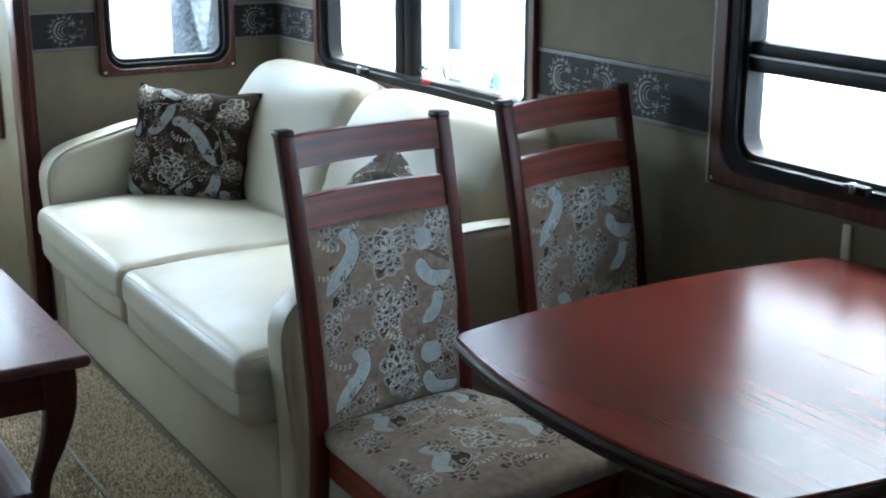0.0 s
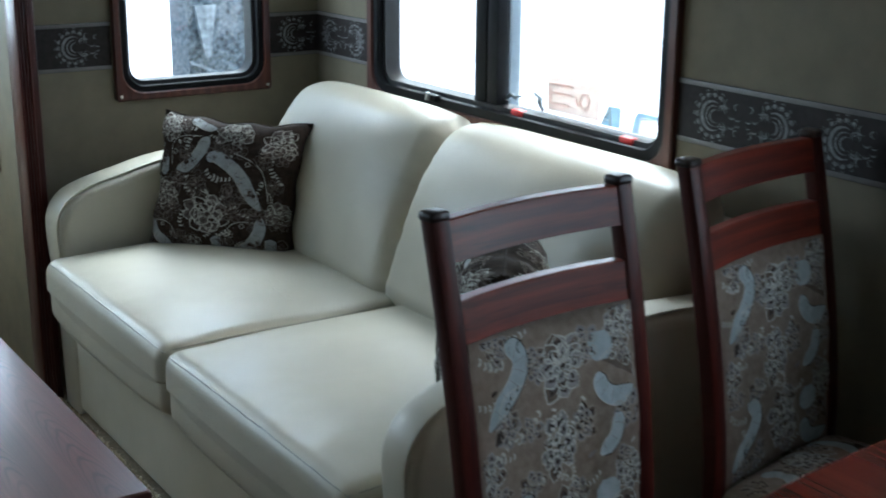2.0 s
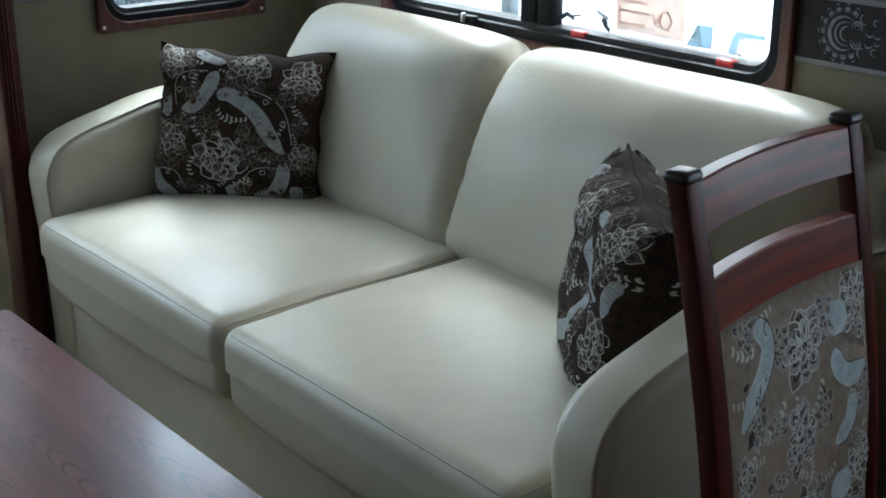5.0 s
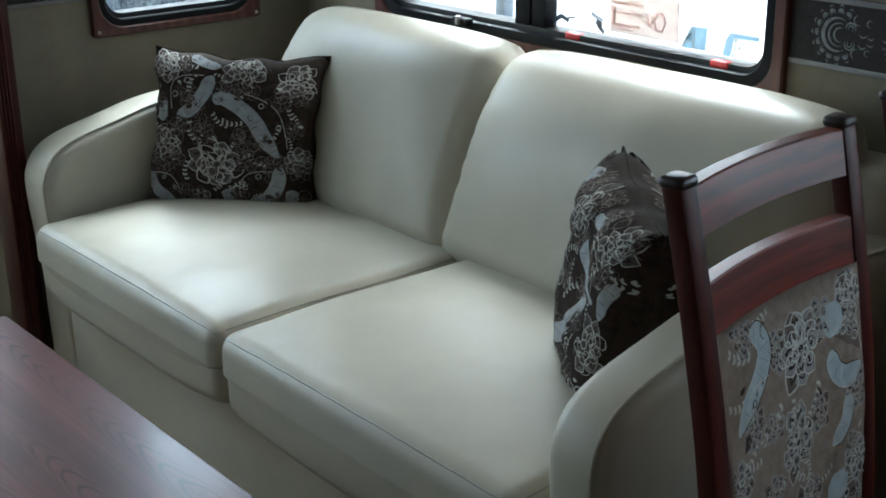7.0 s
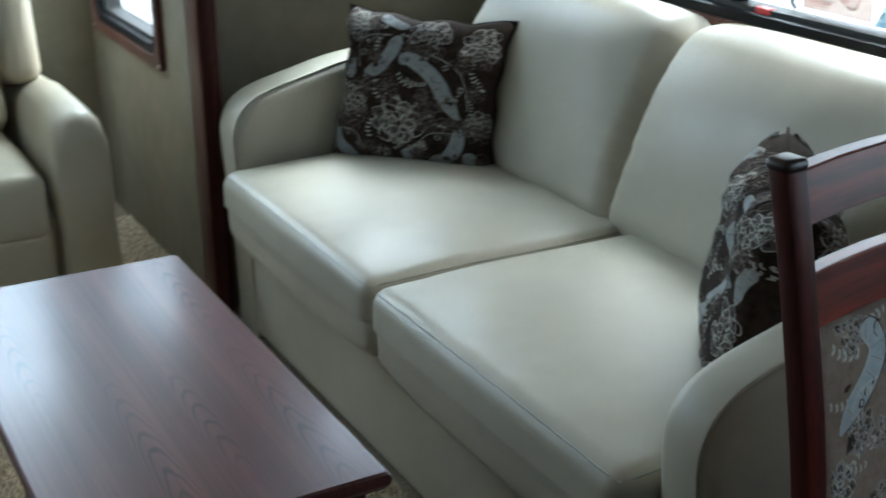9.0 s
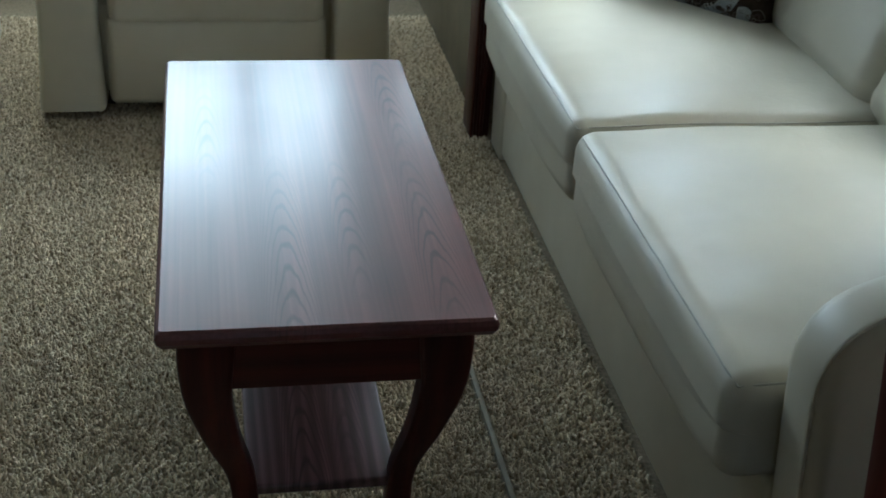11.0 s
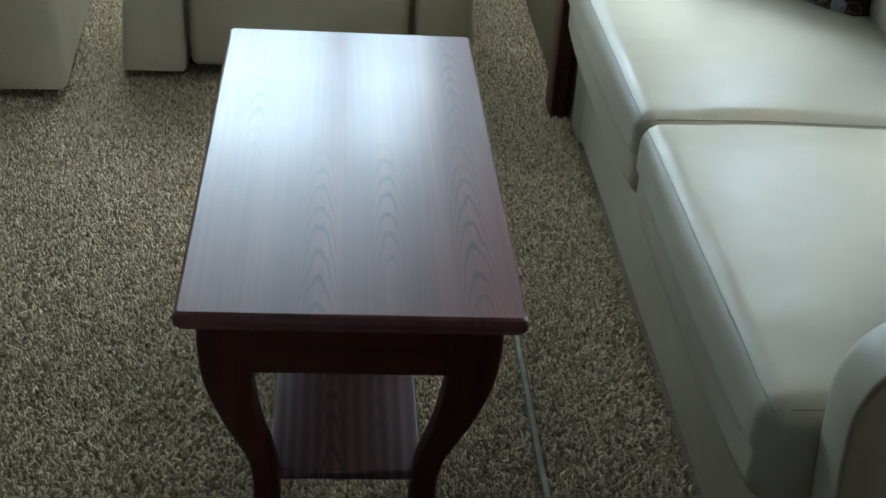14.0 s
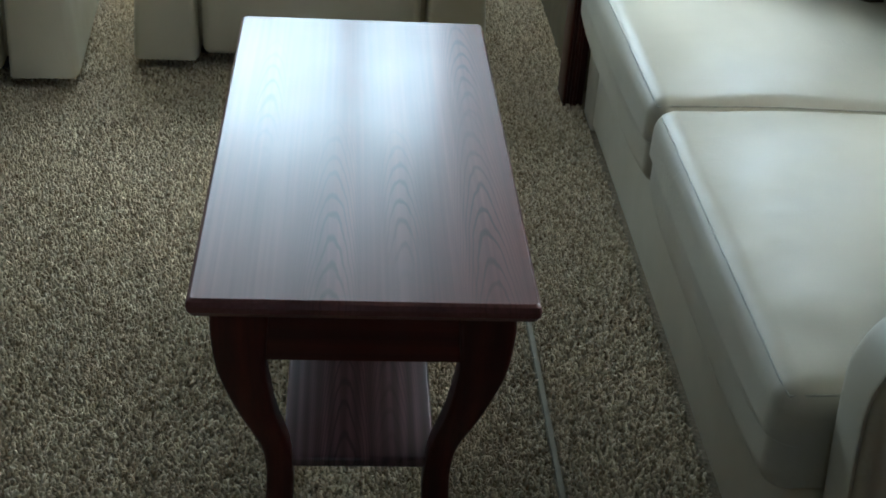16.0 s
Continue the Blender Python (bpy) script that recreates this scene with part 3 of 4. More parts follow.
def loft(sections, closed_ends=True, bm=None):
    """Skin over a row of sections with equally many points."""
    bm = bm or bmesh.new()
    rows = [[bm.verts.new(p) for p in s] for s in sections]
    n = len(rows[0])
    for a, b in zip(rows, rows[1:]):
        for k in range(n):
            bm.faces.new((a[k], a[(k + 1) % n], b[(k + 1) % n], b[k]))
    if closed_ends:
        bm.faces.new(list(reversed(rows[0]))), bm.faces.new(rows[-1])
    bmesh.ops.recalc_face_normals(bm, faces=bm.faces)
    return bm


def bar(points, wx, wy, r=0.004):
    """An upright bar of eased rectangular section through points (x, y, z); widths may be lists."""
    secs = []
    for k, (x, y, z) in enumerate(points):
        a = wx[k] if isinstance(wx, (list, tuple)) else wx
        b = wy[k] if isinstance(wy, (list, tuple)) else wy
        secs.append([(x + p, y + q, z) for p, q in round_rect(a, b, r, 2)])
    return loft(secs)


def spline(pts, n):
    """Catmull-Rom through pts."""
    out = []
    p = [Vector(q) for q in pts]
    p = [p[0] * 2 - p[1]] + p + [p[-1] * 2 - p[-2]]
    for i in range(1, len(p) - 2):
        for k in range(n):
            t = k / n
            out.append(0.5 * ((2 * p[i]) + (p[i + 1] - p[i - 1]) * t + (2 * p[i - 1] - 5 * p[i] + 4 * p[i + 1] - p[i + 2]) * t * t + (3 * p[i] - p[i - 1] - 3 * p[i + 1] + p[i + 2]) * t ** 3))
    return out + [p[-2]]


# ---- woven motifs that lie on a cloth surface ----
class Motifs:
    """Collects paisleys, flowers and sprigs in cloth metres (a, b) and lays them on a surface f(a, b, lift)."""
    def __init__(self, f, limit):
        self.f, self.limit = f, limit
        self.bms = {k: bmesh.new() for k in ("blue", "cream", "dark", "mid", "brown", "dim")}

    def inside(self, p):
        return abs(p[0]) <= self.limit[0] and abs(p[1]) <= self.limit[1]

    def band(self, colour, line, widths, lift=0.0009):
        bm, prev = self.bms[colour], None
        pts = [Vector(p) for p in line]
        for i, p in enumerate(pts):
            d = (pts[min(i + 1, len(pts) - 1)] - pts[max(i - 1, 0)]).normalized()
            side = Vector((-d.y, d.x))
            ends = [p - side * widths[i] / 2, p + side * widths[i] / 2]
            if not self.inside(p):
                prev = None
                continue
            ends = [Vector((max(-self.limit[0], min(self.limit[0], q.x)), max(-self.limit[1], min(self.limit[1], q.y)))) for q in ends]
            mid = p
            now = [bm.verts.new(self.f(q.x, q.y, lift)) for q in (ends[0], mid, ends[1])]
            if prev:
                bm.faces.new((prev[0], prev[1], now[1], now[0])), bm.faces.new((prev[1], prev[2], now[2], now[1]))
            prev = now

    def ribbon(self, pts, w, colour="blue"):
        """A bent leaf-ribbon with a round head, dark edges and fine pale ribs."""
        line = [(p.x, p.y) for p in spline([(x, y, 0) for x, y in pts], 8)]
        n = len(line) - 1
        wide = [w * min(1.0, (0.04 + k / n * 7) ** 0.5, (0.03 + (n - k) / n * 4) ** 0.6) for k in range(n + 1)]
        self.band(colour, line, wide, 0.0012)
        for s in (-1, 1):
            edge = []
            for k in range(1, n):
                d = (Vector(line[k + 1]) - Vector(line[k - 1])).normalized()
                edge.append((line[k][0] - s * d.y * wide[k] / 2, line[k][1] + s * d.x * wide[k] / 2))
            self.band("dark" if s > 0 else "cream", edge, [0.0014] * len(edge), 0.0014)
        for k in range(3, n - 2, 5):
            d = (Vector(line[k + 1]) - Vector(line[k - 1])).normalized()
            self.band("mid", [(line[k][0] - d.y * wide[k] * f + d.x * 0.004 * abs(f), line[k][1] + d.x * wide[k] * f + d.y * 0.004 * abs(f)) for f in (-0.36, -0.12, 0.12, 0.36)], [0.0009] * 4, 0.0015)

    def pod(self, a, b, width, fill="brown"):
        """A curved seed pod from a to b: brown fill, pale outline, a flower and drops inside."""
        a, b = Vector(a), Vector(b)
        d, n = b - a, 10
        side = Vector((-d.y, d.x)).normalized()
        mid = [a + d * k / n + side * width * 0.5 * math.sin(math.pi * k / n) for k in range(n + 1)]
        self.band(fill, mid, [0.001 + width * math.sin(math.pi * k / n) for k in range(n + 1)], 0.0009)
        self.band("cream", [p + side * width * 0.5 * math.sin(math.pi * k / n) for k, p in enumerate(mid)], [0.0019] * (n + 1), 0.0013)
        for k, c in ((3, "cream"), (5, "dark"), (7, "cream")):
            self.circle(c, mid[k], width * 0.17, 0.0017, 0, 360, 8, 0.0013)
        for k in (2, 4, 6):
            self.petal("dark", mid[k], math.degrees(math.atan2(d.y, d.x)) + 25, width * 0.42, width * 0.16, 0.0012)

    def dot(self, colour, c, r, lift=0.0013):
        self.band(colour, [(c[0] - r, c[1]), (c[0] - r * 0.5, c[1]), (c[0] + r * 0.5, c[1]), (c[0] + r, c[1])], [r * 0.7, r * 1.7, r * 1.7, r * 0.7], lift)

    def circle(self, colour, c, r, w, a0=0, a1=360, n=14, lift=0.0012):
        self.band(colour, [(c[0] + r * math.cos(radians(a0 + (a1 - a0) * k / n)), c[1] + r * math.sin(radians(a0 + (a1 - a0) * k / n))) for k in range(n + 1)], [w] * (n + 1), lift)

    def petal(self, colour, c, a, length, width, lift=0.0010):
        """A pointed leaf from c along the angle a."""
        d = (math.cos(radians(a)), math.sin(radians(a)))
        n = 7
        line = [(c[0] + d[0] * length * k / n, c[1] + d[1] * length * k / n) for k in range(n + 1)]
        self.band(colour, line, [0.0004 + width * math.sin(math.pi * (k / n) ** 0.75) for k in range(n + 1)], lift)

    def outlined_petal(self, c, a, length, width, line, fill, lift, colour="cream"):
        """A pointed petal: a filled leaf with a raised pale outline."""
        if fill:
            self.petal(fill, c, a, length * 0.95, width * 0.9, lift)
        d = Vector((math.cos(radians(a)), math.sin(radians(a))))
        s = Vector((-d.y, d.x))
        o = Vector(c)
        n = 8
        for k in (-1, 1):
            pts = [o + d * length * i / n + s * k * width / 2 * math.sin(math.pi * (i / n) ** 0.8) for i in range(n + 1)]
            self.band(colour, pts, [line * (0.7 + 0.6 * math.sin(math.pi * i / n)) for i in range(n + 1)], lift + 0.0003)

    def flower(self, c, r, petals=7, turn=0, line="cream", fill="mid"):
        """A lotus: crowded rings of petals with dark and pale outlines, scalloped cups and an open heart."""
        rnd = random.Random(int(1000 * (c[0] + 3 * c[1] + r)) & 4095)
        lw = max(0.0010, r * 0.030)
        tall = rnd.uniform(0.82, 1.18)
        for layer, (r0, length, width, count) in enumerate(((0.46, 0.52, 0.56, petals + 2), (0.28, 0.46, 0.46, petals), (0.10, 0.36, 0.34, petals - 2))):
            for k in range(count):
                a = turn + 24 * layer + 360 * (k + rnd.uniform(-0.28, 0.28)) / count
                if rnd.random() < (0.22, 0.08, 0.0)[layer]:
                    continue
                q = (c[0] + r * r0 * math.cos(radians(a)) / tall, c[1] + r * r0 * math.sin(radians(a)) * tall)
                ll, ww = r * length * rnd.uniform(0.62, 1.2), r * width * rnd.uniform(0.7, 1.15)
                aim = a + rnd.uniform(-24, 24)
                lift = 0.0006 + 0.0004 * layer + 0.00003 * k
                self.outlined_petal(q, aim, ll, ww, lw * rnd.uniform(0.7, 1.3), fill if (k + layer) % 3 else "brown", lift, line)
                self.petal("dark", q, aim, ll * 0.66, ww * 0.46, lift + 0.00015)
                self.petal(fill, q, aim, ll * 0.44, ww * 0.24, lift + 0.00022)
        for k in range(petals):
            a = turn + 360 * (k + rnd.uniform(-0.4, 0.4)) / petals
            q = (c[0] + r * 0.42 * math.cos(radians(a)), c[1] + r * 0.42 * math.sin(radians(a)))
            self.circle(line, q, r * rnd.uniform(0.09, 0.16), lw, a - rnd.uniform(50, 110), a + rnd.uniform(50, 110), 7, 0.0019)
        for s in (-1, 1):
            self.circle(line, (c[0] + s * r * 0.13, c[1]), r * 0.12, lw, 180, 380, 8, 0.0020)
            self.petal(line, c, turn + 90 + 34 * s, r * 0.46, r * 0.09, 0.0019)
        self.dot("dark", c, r * 0.09, 0.0020)

    def sprig(self, c, size, turn):
        """Two rows of small pale teardrops along a bent line."""
        for k in range(5):
            f = k / 4 - 0.5
            x, y = size * 0.5 * f * f, size * f
            p = (c[0] + x * math.cos(radians(turn)) - y * math.sin(radians(turn)), c[1] + x * math.sin(radians(turn)) + y * math.cos(radians(turn)))
            for s in (-1, 1):
                self.petal("cream", p, turn + 90 + s * 48, size * 0.19, size * 0.10, 0.0010)

    def finish(self, parent, blue, cream, dark, mid, brown, dim):
        for key, m in (("blue", blue), ("cream", cream), ("dark", dark), ("mid", mid), ("brown", brown), ("dim", dim)):
            o = part("woven_motif", self.bms[key], m, parent)
            o["kind"] = "stuff"


def scatter_small(mo, seed, count, lim):
    """Small sprigs, curls and leaves between the large motifs."""
    rnd = random.Random(seed)
    for _ in range(count):
        c = (rnd.uniform(-lim[0], lim[0]), rnd.uniform(-lim[1], lim[1]))
        k = rnd.random()
        if k < 0.40:
            mo.sprig(c, rnd.uniform(0.026, 0.042), rnd.uniform(0, 360))
        elif k < 0.58:
            mo.circle(rnd.choice(("cream", "dark")), c, rnd.uniform(0.005, 0.009), 0.0017, rnd.uniform(0, 180), rnd.uniform(260, 430), 9)
        else:
            mo.petal(rnd.choice(("cream", "dark", "mid")), c, rnd.uniform(0, 360), rnd.uniform(0.012, 0.022), rnd.uniform(0.004, 0.007))


# ---- sofa ----
def sofa():
    e = thing("sofa", "cream leather two-seat sofa under the wide window", "sofa", pose(0, 0, 0))
    part("base", box((0.349, -0.150, 0.026), (1.15, 1.468, 0.315), 0.012, 3), CREAM, e)
    # Dark strip models the shadow line where the base meets the carpet.
    part("base_shadow", box((0.372, -0.148, 0.0), (1.14, 1.466, 0.030), 0.003), UNDERSIDE, e, "dark recessed strip for the shadow under the base")
    part("back_frame", box((1.06, -0.20, 0.02), (1.215, 1.55, 0.80), 0.045, 4), CREAM, e)

    def seat(y0, y1, swell):
        hx, hy, hz = 0.325, (y1 - y0) / 2, 0.083
        def shape(v):
            fx, fy = v.x / hx, v.y / hy
            if v.z > 0:
                v.z += swell * (1 - fx * fx * 0.8) * (1 - fy ** 4) + 0.0015 * math.sin(5 * fx + 3 * fy)
                q = Vector((v.x, v.y + y0, 0.0))
                v.z += 0.007 * noise.noise(q * 4.5) * (1 - fx ** 4) * (1 - fy ** 4)
                pull = max(0.0, -fx) ** 2 * (1 - fx ** 8) * (1 - fy ** 8)
                v.z -= 0.006 * pull * max(0.0, 1 - 3.5 * abs(noise.noise(Vector((q.x * 7, q.y * 15, 4.0)))))
            else:
                v.z -= 0.022 * max(0, -fx) * (1 - fy ** 4)
            if fx < -0.8:
                v.x -= 0.012 * (1 - fy * fy) * (1 - (v.z / hz) ** 2 * 0.6)
            if v.z < 0 and fx < -0.7:
                v.x += 0.008
            return v
        o = part("seat_cushion", soft_box((hx, hy, hz), 0.036, shape, 30), CREAM, e, m=pose(0.597, (y0 + y1) / 2, 0.392))
        k, c = 0.29 * 0.036, 0.42 * 0.036
        side = [0.26 - (0.26 + hx - 0.04) * i / 12 for i in range(13)]
        row = [-hy + 0.04 + (2 * hy - 0.08) * i / 26 for i in range(27)]
        raw = [(x, -hy + k, hz - k) for x in side] + [(-hx + c, -hy + c, hz - c)] + [(-hx + k, y, hz - k) for y in row] + [(-hx + c, hy - c, hz - c)] + [(x, hy - k, hz - k) for x in reversed(side)]
        line = [shape(Vector(p)) + Vector((-0.0003, 0, 0.0004)) for p in raw]
        part("seam", tube(line, 0.0015, 6), STITCH, o)
    seat(0.646, 1.450, 0.022)
    seat(-0.145, 0.643, 0.024)

    def back(y0, y1, lean):
        hx, hy, hz = 0.085, (y1 - y0) / 2, 0.252
        def shape(v):
            fy, fz = v.y / hy, v.z / hz
            if v.x < 0:
                v.x -= 0.035 * (1 - fy ** 4) * (1 - (fz * 0.9) ** 2) + 0.006 * math.sin(3 * fz + 2 * fy)
                v.x -= 0.008 * noise.noise(Vector((v.y * 5 + y0, v.z * 5, 1.0))) * (1 - fy ** 6)
                v.x += 0.006 * abs(fy) ** 6 * max(0.0, math.sin(34 * fz + 5 * noise.noise(Vector((fz * 3, y0, 0))))) * (1 - fz * fz)
            v.z -= 0.020 * abs(fy) ** 5 * (1 if v.z > 0 else 0)
            v.y += (1 if fy > 0 else -1) * 0.030 * max(0.0, -fz) ** 1.5 * abs(fy) ** 3
            v.x += 0.05 * max(0, fz) ** 3 * (1 if v.x < 0 else 0.2)
            return v
        part("back_cushion", soft_box((hx, hy, hz), 0.064, shape, 24, 6), CREAM, e, m=pose(1.008, (y0 + y1) / 2, 0.657, 0, lean, 0))
    back(0.706, 1.462, 21)
    back(-0.125, 0.716, 21.5)

    def arm(y0, y1, outer):
        front = [(0.351, 0.004), (0.345, 0.30), (0.328, 0.50), (0.334, 0.565), (0.365, 0.610), (0.42, 0.638), (0.52, 0.664), (0.65, 0.692), (0.85, 0.704), (1.05, 0.694), (1.20, 0.680), (1.20, 0.004)]
        bm = sheet([(p.x, p.y) for p in [Vector((0.351, 0.004, 0))] + spline([(x, z, 0) for x, z in front[1:10]], 4)] + front[10:], y0, y1)
        es = [k for k in bm.edges if abs(k.verts[0].co.y - k.verts[1].co.y) < 1e-6]
        bmesh.ops.bevel(bm, geom=es, offset=0.026, segments=4, profile=0.5, affect="EDGES")
        a = part("arm", bm, CREAM, e, sharp=60)
        yy = outer
        line = [(x - 0.001, yy, z + (0.002 if z > 0.55 else 0)) for x, z in front[1:10]]
        part("piping", tube(spline(line, 5), 0.0032, 6), PIPING, a)
    arm(1.462, 1.610, 1.482)
    arm(-0.262, -0.150, -0.243)
    return e


sofa()


def throw_pillow(m, seed, label):
    """A square stuffed pillow with pinched corners; its face looks along -y."""
    e = thing("throw_pillow", label, "pillow", m, group="pillows on the sofa")
    H = 0.195

    def surf(a, b, lift, side=-1):
        u, v = a / H, b / H
        t = 0.084 * (max(0.0, 1 - u ** 4) * max(0.0, 1 - v ** 4)) ** 0.48 + 0.004
        t += 0.006 * math.sin(5 * u + 2 * v + seed) * (1 - u * u) * (1 - v * v)
        t += 0.016 * noise.noise(Vector((2.1 * u, 2.1 * v, seed))) * (1 - u ** 4) * (1 - v ** 4) + 0.007 * noise.noise(Vector((5 * u, 5 * v, seed + 9))) * (1 - u ** 6) * (1 - v ** 6)
        pin = 1 - 0.095 * (1 - abs(v) ** 2) * abs(u) ** 3
        pim = 1 - 0.095 * (1 - abs(u) ** 2) * abs(v) ** 3
        n = Vector((u * abs(u) * 0.5, -1.0 if side < 0 else 1.0, v * abs(v) * 0.5)).normalized()
        wave = Vector((0.005 * math.sin(11 * v + seed) * abs(u) ** 5 * (1 - v ** 4), 0, 0.005 * math.sin(10 * u + 2 * seed) * abs(v) ** 5 * (1 - u ** 4)))
        return Vector((a * pin, side * t, b * pim)) + wave + n * lift
    bm = bmesh.new()
    N = 26
    grid = {}
    for s in (-1, 1):
        for i in range(N + 1):
            for j in range(N + 1):
                edge = i in (0, N) or j in (0, N)
                p = surf((2 * i / N - 1) * H, (2 * j / N - 1) * H, 0, s)
                if edge:
                    p.y = 0
                key = (i, j, 0 if edge else s)
                if key not in grid:
                    grid[key] = bm.verts.new(p)
        for i in range(N):
            for j in range(N):
                q = [grid.get((a, b, s)) or grid[(a, b, 0)] for a, b in ((i, j), (i + 1, j), (i + 1, j + 1), (i, j + 1))]
                bm.faces.new(q)
    bmesh.ops.recalc_face_normals(bm, faces=bm.faces)
    part("cover", bm, DARK_CLOTH, e, sharp=80)
    loop = [surf(a * H, b * H, 0) for a, b in [(-1 + 2 * k / 12, -1) for k in range(12)] + [(1, -1 + 2 * k / 12) for k in range(12)] + [(1 - 2 * k / 12, 1) for k in range(12)] + [(-1, 1 - 2 * k / 12) for k in range(13)]]
    part("seam_edge", tube([(p.x, 0, p.z) for p in loop], 0.0024, 6), DARK_CLOTH, e)
    for side in (-1, 1):
        mo = Motifs(lambda a, b, lift, s=side: surf(*((a, b) if seed < 5 else (b, -a)), lift + 0.0006, s), (H * 0.993, H * 0.993))
        rnd = random.Random(seed + 40)
        for k in range(26):
            mo.flower((-0.165 + 0.066 * (k % 6) + rnd.uniform(-0.02, 0.02), -0.165 + 0.082 * (k // 6) + rnd.uniform(-0.02, 0.02)), rnd.uniform(0.028, 0.044), 6, rnd.uniform(0, 60), "dim", "brown")
        mo.flower((-0.015, -0.076), 0.070, 8, 10)
        mo.flower((-0.140, -0.030), 0.056, 7, 30)
        mo.flower((-0.150, 0.150), 0.050, 7)
        mo.flower((0.028, 0.148), 0.052, 7, 15)
        mo.flower((0.150, 0.125), 0.052, 7, 40)
        mo.flower((0.165, -0.060), 0.040, 6, 5)
        mo.flower((-0.050, -0.172), 0.034, 6)
        mo.pod((0.030, 0.092), (0.135, -0.030), 0.034)
        mo.pod((-0.060, 0.130), (-0.125, 0.045), -0.040)
        mo.pod((0.108, -0.085), (0.040, -0.160), -0.034)
        mo.pod((-0.165, -0.105), (-0.095, -0.165), 0.026)
        mo.ribbon([(-0.030, 0.064), (-0.010, 0.078), (0.050, 0.040), (0.090, -0.018), (0.118, -0.052)], 0.033)
        mo.ribbon([(-0.043, 0.132), (-0.055, 0.087), (-0.080, 0.045), (-0.112, 0.034)], 0.030)
        mo.ribbon([(0.122, -0.070), (0.117, -0.119), (0.090, -0.160), (0.052, -0.170)], 0.032)
        mo.ribbon([(-0.180, -0.105), (-0.155, -0.145), (-0.112, -0.172)], 0.028)
        mo.ribbon([(-0.095, 0.178), (-0.055, 0.163), (-0.025, 0.160)], 0.024)
        mo.ribbon([(-0.153, 0.066), (-0.150, 0.040), (-0.150, 0.016)], 0.028)
        mo.ribbon([(0.010, -0.135), (0.016, -0.158), (0.016, -0.180)], 0.030)
        mo.ribbon([(0.150, -0.125), (0.148, -0.165)], 0.026)
        for a, b, turn in ((0.110, 0.085, 10), (-0.015, 0.020, 50), (-0.078, -0.006, 20), (-0.085, -0.098, 0), (0.070, -0.066, 60), (0.135, 0.056, 15), (-0.095, 0.150, 70), (0.060, 0.010, 0)):
            mo.sprig((a, b), 0.040, turn)
        scatter_small(mo, seed, 60, (0.185, 0.185))
        mo.finish(e, MOTIF_GREY, MOTIF_GREY2, MOTIF_DARK, PILLOW_MID, DARK_CLOTH, PILLOW_DIM)
    return e


PILLOW_DIM = fabric("faded_brown_weave", (0.24, 0.20, 0.17), (0.16, 0.13, 0.11))
PILLOW_MID = fabric("dim_taupe_weave", (0.15, 0.125, 0.11), (0.095, 0.078, 0.068))
MOTIF_GREY2 = fabric("ash_weave", (0.62, 0.59, 0.52), (0.44, 0.415, 0.36))
throw_pillow(pose(0.753, 1.324, 0.626, -17, 2, -49.5) @ Matrix.Diagonal((1.10, 1.0, 1.0, 1)), 3, "dark brown floral jacquard throw pillow leaning in the sofa corner")
throw_pillow(pose(0.705, 0.053, 0.607, -8, 4, 232), 8, "dark brown floral jacquard throw pillow leaning on the sofa arm")


